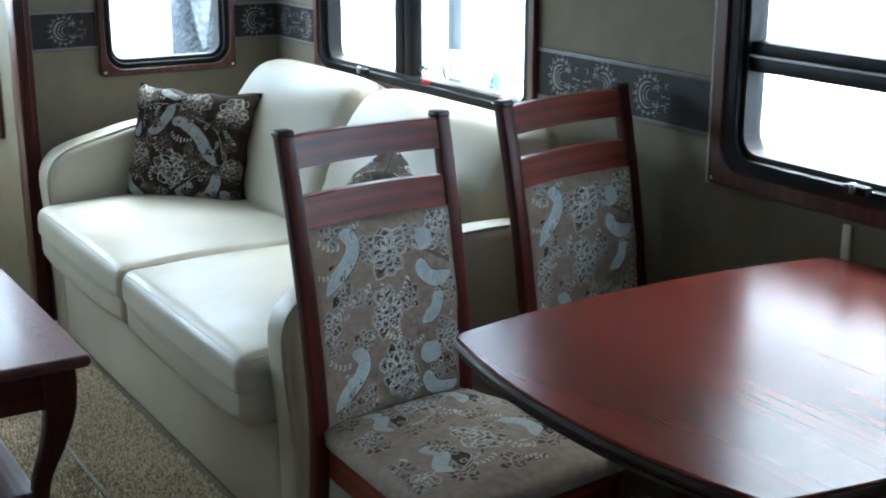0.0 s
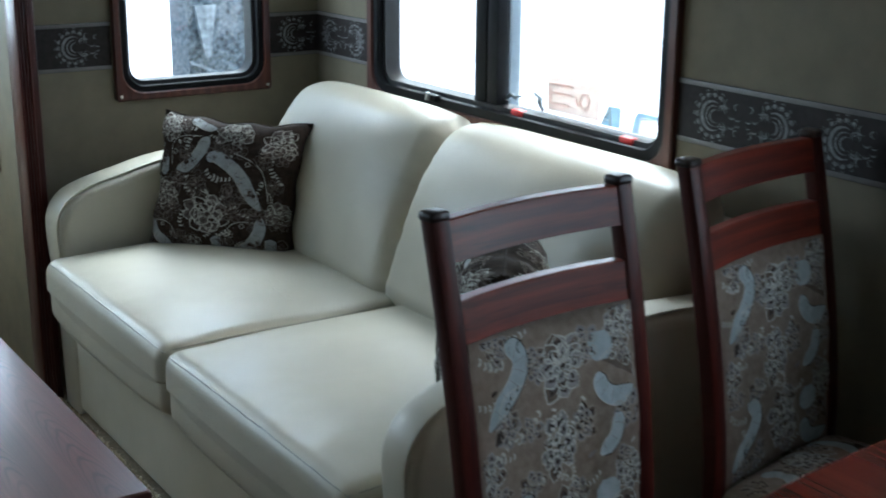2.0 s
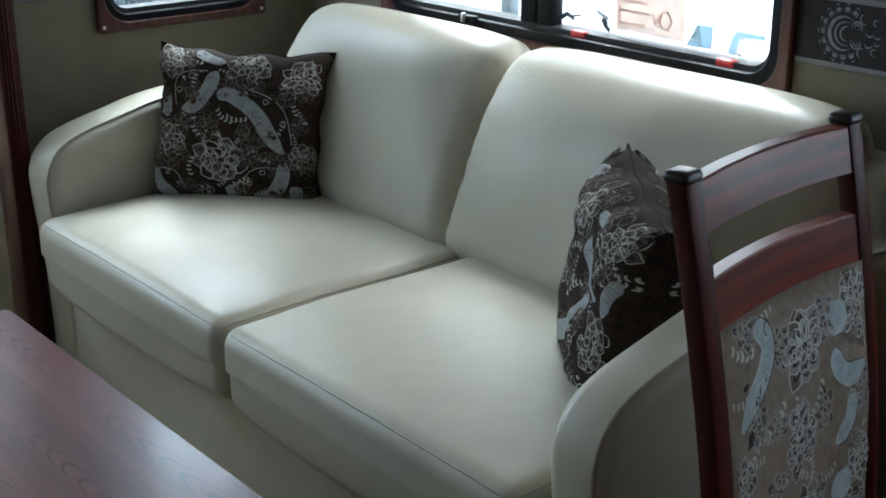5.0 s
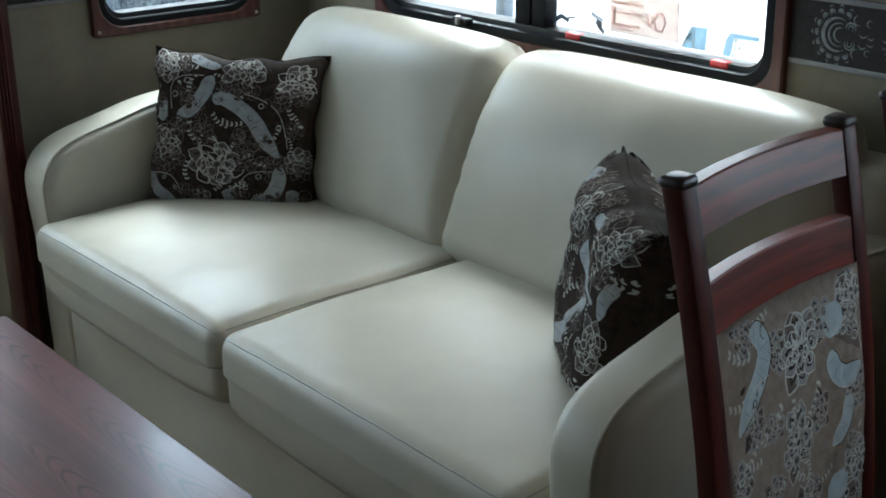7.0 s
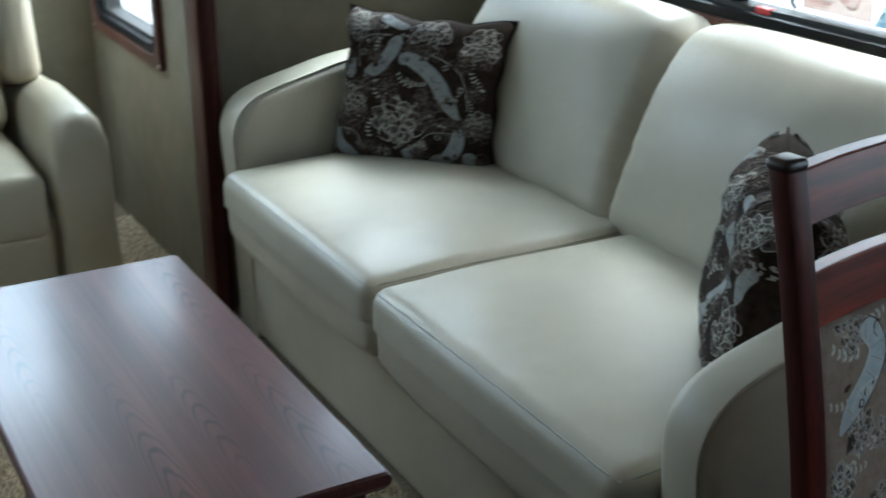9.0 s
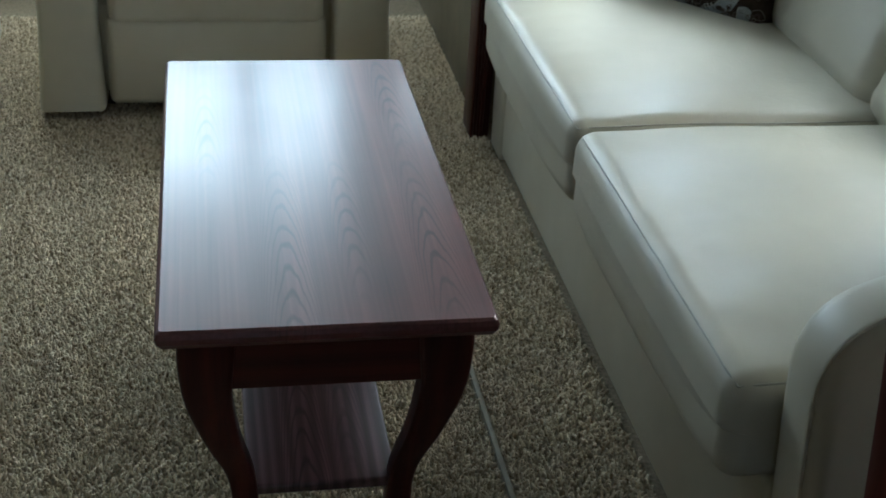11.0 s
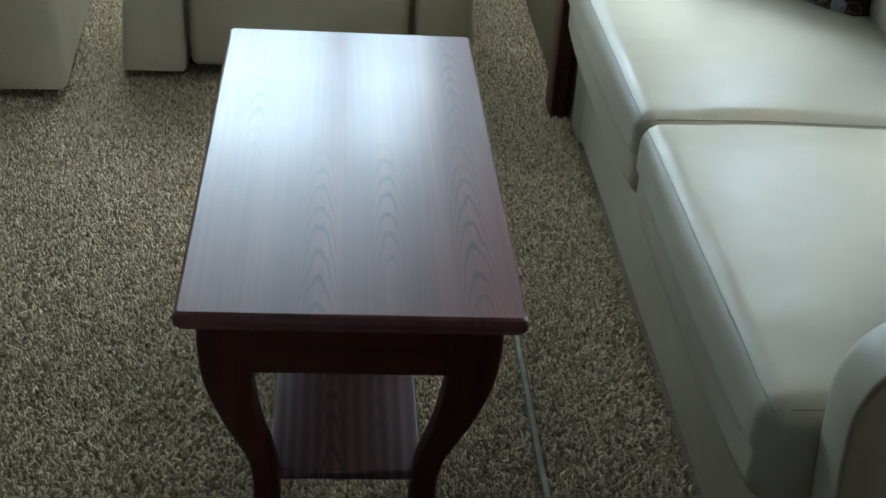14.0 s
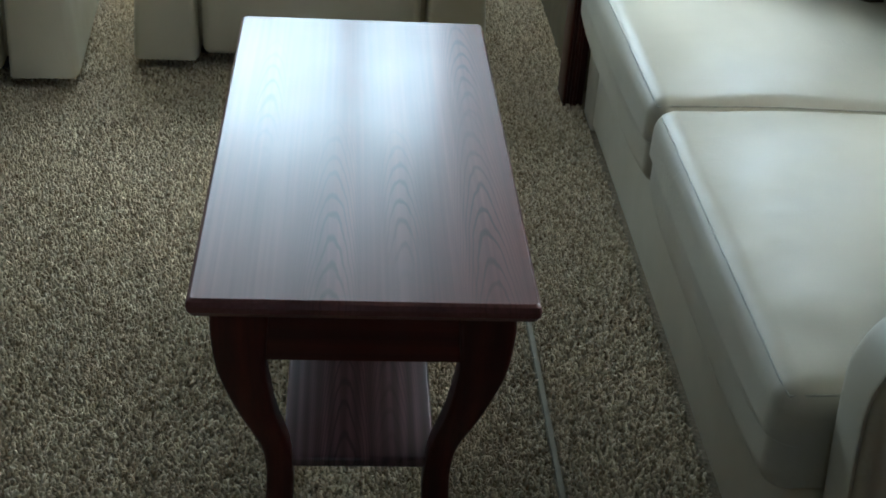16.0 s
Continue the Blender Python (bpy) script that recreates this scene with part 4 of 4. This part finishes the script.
# ---- dining chairs ----
def dining_chair(m, front, label):
    e = thing("dining_chair", label, "chair", m, group="chairs at the dining table")
    ys = [(0.0, 0.262), (0.2, 0.218), (0.44, 0.196), (0.65, 0.215), (0.85, 0.250), (1.003, 0.284)]
    for s in (-1, 1):
        pts = [(s * (0.186 - 0.012 * (1 - z)), y, z) for y, z in [(p[1], p[0]) for p in ys]]
        path = spline(pts, 5)
        bm = bar([tuple(p) for p in path], [0.034] * len(path), [0.028] * len(path), 0.005)
        part("post", bm, CHERRY_SHADED, e)
        cap = box((s * 0.186 - 0.0185, 0.267, 0.994), (s * 0.186 + 0.0185, 0.301, 1.010), 0.007, 3)
        part("post_cap", cap, CAP_SHADED_EDGE, e)

    def back_y(z):
        for (z0, y0), (z1, y1) in zip(ys, ys[1:]):
            if z <= z1:
                return y0 + (y1 - y0) * (z - z0) / (z1 - z0)
        return ys[-1][1]

    def rail(z0, z1, crown, thick):
        secs = []
        for k in range(13):
            x = -0.170 + 0.340 * k / 12
            c = 1 - (x / 0.17) ** 2
            up = crown * c
            secs.append([(x, back_y(z) + d + 0.013 * c, z + (up if z > (z0 + z1) / 2 else up * 0.6)) for z, d in ((z0, -thick), (z1 - 0.002, -thick), (z1, -thick + 0.002), (z1, thick - 0.002), (z1 - 0.002, thick), (z0, thick))])
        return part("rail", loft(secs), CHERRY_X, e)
    rail(0.938, 0.996, 0.002, 0.011)
    rail(0.826, 0.886, 0.002, 0.011)

    # upholstered back panel
    W, Z0, Z1 = 0.168, 0.452, 0.828

    def panel(a, b, lift):
        z = (Z0 + Z1) / 2 + b
        c = max(0.0, 1 - (a / W) ** 2)
        cb = max(0.0, 1 - ((b) / ((Z1 - Z0) / 2)) ** 4)
        crown = 0.002 * c * max(0.0, (z - Z0) / (Z1 - Z0))
        return Vector((a, back_y(z) + 0.013 * c - 0.014 - 0.012 * (c * cb) ** 0.6 - lift, z + crown))
    bm = bmesh.new()
    N, M = 14, 14
    rows = [[bm.verts.new(panel(-W + 2 * W * i / N, (Z1 - Z0) * (j / M - 0.5), 0)) for i in range(N + 1)] for j in range(M + 1)]
    for j in range(M):
        for i in range(N):
            bm.faces.new((rows[j][i], rows[j][i + 1], rows[j + 1][i + 1], rows[j + 1][i]))
    bmesh.ops.solidify(bm, geom=list(bm.faces), thickness=0.024)
    bmesh.ops.recalc_face_normals(bm, faces=bm.faces)
    back = part("backrest", bm, TAUPE, e, "taupe jacquard with blue-grey paisleys", sharp=60)
    mo = Motifs(panel, (W - 0.004, (Z1 - Z0) / 2 - 0.004))
    rnd = random.Random(77)
    for k in range(16):
        mo.flower((-0.135 + 0.09 * (k % 4) + rnd.uniform(-0.025, 0.025), -0.155 + 0.10 * (k // 4) + rnd.uniform(-0.025, 0.025)), rnd.uniform(0.024, 0.038), 6, rnd.uniform(0, 60), "dim", "mid")
    for drop in (0.0, -0.225):
        mo.flower((0.011, 0.118 + drop), 0.058, 8, 12)
        mo.flower((0.142, 0.158 + drop), 0.042, 7)
        mo.ribbon([(-0.100, 0.168 + drop), (-0.078, 0.160 + drop), (-0.072, 0.138 + drop), (-0.090, 0.112 + drop), (-0.122, 0.086 + drop), (-0.146, 0.062 + drop)], 0.031)
        mo.pod((-0.068, 0.110 + drop), (-0.125, 0.048 + drop), -0.026)
        mo.dot("blue", (0.092, 0.132 + drop), 0.025, 0.0012)
        mo.pod((0.088, 0.112 + drop), (0.158, 0.075 + drop), 0.036)
        mo.ribbon([(0.080, 0.094 + drop), (0.092, 0.066 + drop), (0.120, 0.052 + drop), (0.155, 0.060 + drop)], 0.030)
        mo.sprig((-0.128, 0.146 + drop), 0.045, 70)
        mo.sprig((-0.060, 0.048 + drop), 0.045, 120)
        mo.sprig((0.040, 0.046 + drop), 0.040, 140)
        mo.sprig((-0.060, 0.178 + drop), 0.040, 110)
    mo.flower((-0.012, 0.006), 0.048, 7, 25)
    mo.flower((-0.150, 0.000), 0.034, 6)
    mo.ribbon([(0.122, 0.026), (0.108, -0.010), (0.076, -0.030)], 0.028)
    mo.petal("dark", (-0.118, 0.060), 230, 0.030, 0.014, 0.0014)
    scatter_small(mo, 21, 36, (0.158, 0.178))
    mo.finish(back, MOTIF_BLUE, MOTIF_CREAM, UMBER, MAUVE, SOFT_BROWN, MOTIF_DIM)

    # padded seat, wider at the front
    D0, D1, SZ = -0.235, 0.180, 0.462

    def top(a, b, lift):
        f = (D1 - b) / (D1 - D0)
        half = 0.178 + (front - 0.178) * f
        u = a / 0.2
        c = max(0.0, 1 - u ** 4) * max(0.0, 1 - ((b - (D0 + D1) / 2) / 0.215) ** 4)
        return Vector((u * half, b, SZ - 0.014 + 0.030 * c ** 0.5 + lift))
    bm = bmesh.new()
    N = 18
    rows = [[bm.verts.new(top(-0.2 + 0.4 * i / N, D0 + (D1 - D0) * j / N, 0)) for i in range(N + 1)] for j in range(N + 1)]
    for j in range(N):
        for i in range(N):
            bm.faces.new((rows[j][i], rows[j][i + 1], rows[j + 1][i + 1], rows[j + 1][i]))
    rim = [rows[0][i] for i in range(N + 1)] + [rows[j][N] for j in range(1, N + 1)] + [rows[N][i] for i in range(N - 1, -1, -1)] + [rows[j][0] for j in range(N - 1, 0, -1)]
    low = [bm.verts.new((v.co.x * 0.99, v.co.y, SZ - 0.045)) for v in rim]
    for k in range(len(rim)):
        bm.faces.new((rim[k], rim[(k + 1) % len(rim)], low[(k + 1) % len(rim)], low[k]))
    bm.faces.new(low)
    bmesh.ops.recalc_face_normals(bm, faces=bm.faces)
    seat = part("seat", bm, TAUPE, e, "padded taupe jacquard seat", sharp=70)
    mo = Motifs(top, (0.19, 0.20))
    for k in range(20):
        mo.flower((-0.16 + 0.08 * (k % 5) + rnd.uniform(-0.02, 0.02), -0.16 + 0.10 * (k // 5) + rnd.uniform(-0.02, 0.02)), rnd.uniform(0.024, 0.038), 6, rnd.uniform(0, 60), "dim", "brown")
    for dx, dy in ((0.0, 0.0), (0.0, -0.20)):
        mo.flower((0.000 + dx, 0.130 + dy), 0.056, 8, 20)
        mo.ribbon([(-0.120 + dx, 0.150 + dy), (-0.098 + dx, 0.140 + dy), (-0.096 + dx, 0.110 + dy), (-0.120 + dx, 0.080 + dy), (-0.110 + dx, 0.050 + dy)], 0.030)
        mo.pod((-0.085 + dx, 0.130 + dy), (-0.095 + dx, 0.050 + dy), 0.036, "dark")
        mo.ribbon([(0.075 + dx, 0.165 + dy), (0.105 + dx, 0.150 + dy), (0.110 + dx, 0.110 + dy), (0.085 + dx, 0.075 + dy)], 0.030)
        mo.pod((0.125 + dx, 0.140 + dy), (0.105 + dx, 0.060 + dy), 0.034, "dark")
        mo.flower((0.160 + dx, 0.060 + dy), 0.040, 7)
        mo.flower((-0.165 + dx, 0.060 + dy), 0.036, 6)
        mo.sprig((0.040 + dx, 0.060 + dy), 0.045, 30)
        mo.sprig((-0.040 + dx, 0.050 + dy), 0.045, 100)
    scatter_small(mo, 5, 40, (0.185, 0.195))
    mo.finish(seat, MOTIF_BLUE, MOTIF_CREAM, UMBER, MAUVE, SOFT_BROWN, MOTIF_DIM)

    part("apron", loft([[(-0.170, 0.178, z), (0.170, 0.178, z), (front - 0.012, -0.222, z), (-front + 0.012, -0.222, z)] for z in (0.352, 0.416)]), CHERRY_X, e)
    for s in (-1, 1):
        part("leg", bar([(s * (front - 0.03), -0.205, 0.0), (s * (front - 0.028), -0.203, 0.2), (s * (front - 0.026), -0.202, 0.40)], [0.026, 0.033, 0.042], [0.026, 0.033, 0.042], 0.005), CHERRY_SHADED, e)
    return e


dining_chair(pose(0.473, -0.6775, 0, 0, 0, 5.8) @ Matrix.Diagonal((0.965, 1, 1, 1)), 0.232, "cherry wood dining chair with floral jacquard seat and back")
dining_chair(pose(1.032, -0.592, 0, 0, 0, 10.4), 0.172, "cherry wood dining chair beside the wall under the dining window")


# ---- dining table ----
def dining_table():
    e = thing("dining_table", "red-brown cherry dining table with bowed edges and a leaf joint", "table", pose(0.747, -1.252, 0))
    def outline(grow, half):
        pts = []
        hx, hy = 0.432 + grow, 0.345 + grow
        r = 0.022
        edge_x = lambda y: hx + 0.048 * (1 - (y / hy) ** 2)
        edge_y = lambda x: hy + 0.045 * (1 - (x / hx) ** 2)
        side = [(edge_x((hy - r) * k / 12), (hy - r) * k / 12) for k in range(13)]
        top = [((hx - r) * k / 12, edge_y((hx - r) * k / 12)) for k in range(12, -1, -1)]
        turn = []
        for k in range(1, 6):
            f = k / 6
            turn.append(tuple((1 - f) ** 2 * p + 2 * f * (1 - f) * c + f * f * q for p, c, q in zip(side[-1], (hx, hy), top[0])))
        q = side + turn + top
        q[len(q) - 1] = (0.0008, q[-1][1])
        full = list(reversed([(x, -y) for x, y in q[1:]])) + q
        return [(half * x, y) for x, y in full]
    for half in (-1, 1):
        secs = []
        low = []
        for grow, z in ((-0.034, 0.714), (-0.020, 0.716), (-0.009, 0.723), (-0.007, 0.730), (-0.013, 0.733), (-0.003, 0.737), (0.0, 0.744), (-0.002, 0.751)):
            low.append([(x, y, z) for x, y in outline(grow, half)])
        # Near-black tone paints in the shade below the table's rim.
        part("edge_moulding", loft(low), CAP_SHADED_EDGE, e, "moulded edge with its shade in the dark colour")
        for grow, z in ((-0.004, 0.7512), (-0.0045, 0.7535), (-0.0075, 0.755)):
            secs.append([(x, y, z) for x, y in outline(grow, half)])
        part("table_leaf", loft(secs), TABLE_TOP, e, sharp=14)
    part("apron", box((-0.34, -0.27, 0.655), (0.34, 0.27, 0.716), 0.01), CHERRY_X, e)
    part("pedestal", bar([(0, 0, 0.05), (0, 0, 0.12), (0, 0, 0.3), (0, 0, 0.6), (0, 0, 0.656)], [0.26, 0.15, 0.11, 0.12, 0.24], [0.26, 0.15, 0.11, 0.12, 0.24], 0.02), CHERRY_SHADED, e)
    part("foot_plate", box((-0.27, -0.24, 0.0), (0.27, 0.24, 0.052), 0.012), CHERRY_X, e)


dining_table()


# ---- coffee table ----
def coffee_table():
    e = thing("coffee_table", "dark cherry coffee table with curved legs and a lower shelf", "coffee table", pose(-0.2185, 0.461, 0))
    hx, hy = 0.2185, 0.461
    secs = []
    for g, z in ((-0.016, 0.464), (-0.003, 0.468), (0.002, 0.476), (0.003, 0.484), (0.001, 0.491), (-0.003, 0.4945)):
        secs.append([(x, y, z) for x, y in round_rect(2 * (hx + g), 2 * (hy + g), 0.006, 4)])
    part("tabletop", loft(secs), COFFEE_TOP, e, sharp=14)
    part("apron", box((-hx + 0.040, -hy + 0.034, 0.378), (hx - 0.040, -hy + 0.054, 0.464), 0.003), DARK_CHERRY_X, e)
    part("apron", box((-hx + 0.040, hy - 0.054, 0.378), (hx - 0.040, hy - 0.034, 0.464), 0.003), DARK_CHERRY_X, e)
    for s in (-1, 1):
        part("apron", box((s * (hx - 0.036) - 0.010, -hy + 0.050, 0.378), (s * (hx - 0.036) + 0.010, hy - 0.050, 0.464), 0.003), DARK_CHERRY_X, e)
    part("shelf", box((-0.108, -hy + 0.075, 0.160), (0.108, hy - 0.075, 0.178), 0.005, 3), SHELF_TOP, e)
    prof = [(0.463, 0.024, 0.098), (0.43, 0.022, 0.096), (0.375, 0.026, 0.092), (0.33, 0.036, 0.095), (0.27, 0.056, 0.104), (0.21, 0.080, 0.119), (0.165, 0.088, 0.125), (0.12, 0.088, 0.127), (0.06, 0.083, 0.123), (0.0, 0.075, 0.117)]
    path = spline([(z, a, b) for z, a, b in prof], 4)
    for sx in (-1, 1):
        for sy in (-1, 1):
            secs = []
            for z, a, b in path:
                w = b - a
                cx = hx - (a + b) / 2
                cy = hy - 0.030 - (a - 0.028) * 0.55 - 0.022
                secs.append([(sx * (cx + p), sy * (cy + q), z) for p, q in round_rect(w, 0.046 - 0.012 * min(1, (0.463 - z) / 0.3), 0.006, 2)])
            part("leg", loft(secs), DARK_CHERRY, e, "curved cabriole leg", sharp=50)


coffee_table()


# ---- recliners ----
def recliner(m, label):
    """Front at y = 0, back towards +y."""
    e = thing("recliner", label, "armchair", m, group="recliners by the rear wall")
    hw = 0.408
    prof = [(-0.070, 0.035), (-0.064, 0.26), (-0.066, 0.42), (-0.064, 0.490), (-0.052, 0.538), (-0.030, 0.566), (0.0, 0.574), (0.030, 0.566), (0.052, 0.538), (0.064, 0.490), (0.066, 0.42), (0.066, 0.26), (0.078, 0.035)]
    for s in (-1, 1):
        secs = []
        for k, (y, grow, up) in enumerate(((0.0, -0.034, -0.060), (0.004, -0.020, -0.042), (0.014, -0.010, -0.022), (0.035, 0.0, -0.006), (0.06, 0.0, 0.0), (0.20, 0.0, 0.004), (0.36, 0.0, 0.002), (0.48, 0.0, -0.012), (0.70, 0.0, -0.03), (0.78, -0.01, -0.05))):
            secs.append([(s * (hw - 0.045 + x * 1.12 * (1 + grow * 6)), y, z + up * (z > 0.4)) for x, z in prof])
        part("arm", loft(secs), RECLINER, e, sharp=60)
    part("body", box((-hw + 0.10, 0.06, 0.06), (hw - 0.10, 0.70, 0.30), 0.02), RECLINER, e)
    def puff(amount, h):
        def g(v):
            k = (1 - (v.x / h[0]) ** 4) * (1 - (v.z / h[2]) ** 4)
            if v.y < 0:
                v.y -= amount * k
            return v
        return g
    h = (0.275, 0.035, 0.118)
    part("footrest", soft_box(h, 0.022, puff(0.016, h), 8), RECLINER, e, m=pose(0, 0.050, 0.162))
    def seat_shape(v):
        if v.z > 0:
            v.z += 0.025 * (1 - (v.x / 0.268) ** 4) * (1 - (v.y / 0.29) ** 2)
        return v
    part("seat_cushion", soft_box((0.268, 0.29, 0.085), 0.030, seat_shape, 10), RECLINER, e, m=pose(0, 0.298, 0.342))
    h = (0.270, 0.09, 0.145)
    part("back_cushion", soft_box(h, 0.055, puff(0.03, h), 10), RECLINER, e, m=pose(0, 0.510, 0.560, -14, 0, 0))
    h = (0.285, 0.10, 0.165)
    part("head_cushion", soft_box(h, 0.07, puff(0.035, h), 10), RECLINER, e, m=pose(0, 0.590, 0.850, -14, 0, 0))
    for s in (-1, 1):
        part("wing", soft_box((0.052, 0.11, 0.24), 0.045, None, 8), RECLINER, e, m=pose(s * 0.325, 0.575, 0.77, -14, 0, 0))
    part("back_panel", box((-0.34, 0.66, 0.08), (0.34, 0.83, 0.94), 0.04, 3), RECLINER, e)
    part("glide_base", box((-0.30, 0.12, 0.0), (0.30, 0.66, 0.062), 0.01), UNDERSIDE, e)


recliner(pose(-0.335, 1.752, 0), "ivory leather recliner with padded arms and closed footrest")
recliner(pose(-1.345, 1.59, 0, 0, 0, 4), "ivory leather recliner beside the matching recliner")

# ---- outside ----
pole = thing("pole", "slim grey painted pole standing outside the window", "pole", pose(2.02, 1.76, -1.0))
part("shaft", box((-0.022, -0.022, 0), (0.022, 0.022, 3.6), 0.006), POLE, pole)
part("foot_plate", box((-0.08, -0.08, 0), (0.08, 0.08, 0.02), 0.004), POLE, pole)


def gravel_slab(m):
    # Upright slab added in place of the streaked gravel ground outside.
    e = thing("gravel_slab", "rough grey upright slab for pale-streaked gravel ground outside the small window", "stone wall", m)
    part("core", box((0.0, -0.105, 0.0), (0.62, 0.11, 1.90), 0.01), ROCK, e)
    bm = bmesh.new()
    def lump(x, z):
        v = Vector((x * 30, 0, z * 30))
        return -0.118 + 0.014 * noise.noise(v) + 0.008 * noise.noise(v * 2.7)
    rows = [[bm.verts.new((0.62 * i / 62, lump(0.62 * i / 62, 1.40 + 0.012 * j), 1.40 + 0.012 * j + 0.008 * noise.noise(Vector((i * 0.4, j * 0.4, 3))))) for i in range(63)] for j in range(43)]
    for j in range(42):
        for i in range(62):
            bm.faces.new((rows[j][i], rows[j][i + 1], rows[j + 1][i + 1], rows[j + 1][i]))
    part("gravel_face", bm, ROCK, e, sharp=20)
    part("pale_streak", sheet([(0.020, 1.87), (0.066, 1.635), (0.088, 1.632), (0.124, 1.87)], -0.148, -0.12), PALE_GRAVEL, e, "pale tapering streak")
    part("pale_band", sheet([(0.0, 1.607), (0.135, 1.548), (0.135, 1.562), (0.0, 1.622)], -0.150, -0.12), PALE_GRAVEL, e, "pale slanting band")


# Made-up block outside that darkens the lower pane of the side window.
storage = thing("dark_window_block", "blue-grey block added outside to darken the side window", "storage bin", pose(0.78, 2.48, -1.0))
part("body", box((-0.16, -0.50, 0.0), (0.16, 0.52, 1.56), 0.02), BLOCK, storage)
part("block_top", box((-0.175, -0.515, 1.562), (0.175, 0.535, 1.61), 0.015), BLOCK, storage)
gravel_slab(pose(1.665, 3.85, -1.0))


# ---- carpet pile ----
def carpet_pile(x0, x1, y0, y1, pitch):
    """Twisted yarn tips of a frieze carpet, as one mesh."""
    rng = np.random.default_rng(7)
    gx, gy = np.meshgrid(np.arange(x0, x1, pitch), np.arange(y0, y1, pitch))
    p = np.stack([gx.ravel(), gy.ravel()], 1)
    p += rng.uniform(-0.5, 0.5, p.shape) * pitch
    p = p[(np.abs(p[:, 0] - 0.106) > 0.0085)]
    n = len(p)
    ang, lean, hgt = rng.uniform(0, 2 * np.pi, n), rng.uniform(0.002, 0.008, n), rng.uniform(0.004, 0.0125, n)
    rad = rng.uniform(0.0023, 0.0036, n)
    d = np.stack([np.cos(ang), np.sin(ang)], 1)
    verts = np.zeros((n, 7, 3))
    for k in range(3):
        o = ang + k * 2.094
        off = np.stack([np.cos(o), np.sin(o)], 1) * rad[:, None]
        verts[:, k, :2], verts[:, k, 2] = p + off, -0.001
        verts[:, 3 + k, :2], verts[:, 3 + k, 2] = p + off * 0.95 + d * (lean * 0.45)[:, None], hgt * 0.75
    verts[:, 6, :2], verts[:, 6, 2] = p + d * (lean * 1.2)[:, None], hgt
    base = (np.arange(n) * 7)[:, None]
    tri = np.array([[0, 1, 4], [0, 4, 3], [1, 2, 5], [1, 5, 4], [2, 0, 3], [2, 3, 5], [3, 4, 6], [4, 5, 6], [5, 3, 6]])
    idx = (base[:, :, None] + tri[None]).reshape(-1)
    me = bpy.data.meshes.new("carpet_pile")
    me.vertices.add(n * 7)
    me.vertices.foreach_set("co", verts.reshape(-1))
    me.loops.add(len(idx))
    me.loops.foreach_set("vertex_index", idx.astype(np.int32))
    me.polygons.add(len(idx) // 3)
    me.polygons.foreach_set("loop_start", np.arange(0, len(idx), 3, dtype=np.int32))
    me.update()
    me.validate()
    me.materials.append(TUFT)
    o = new("carpet_pile", me)
    o.parent = floor
    return tagged(o, "flecked beige carpet yarn", kind="stuff")


carpet_pile(-1.75, 0.345, -0.35, 2.55, 0.0060)
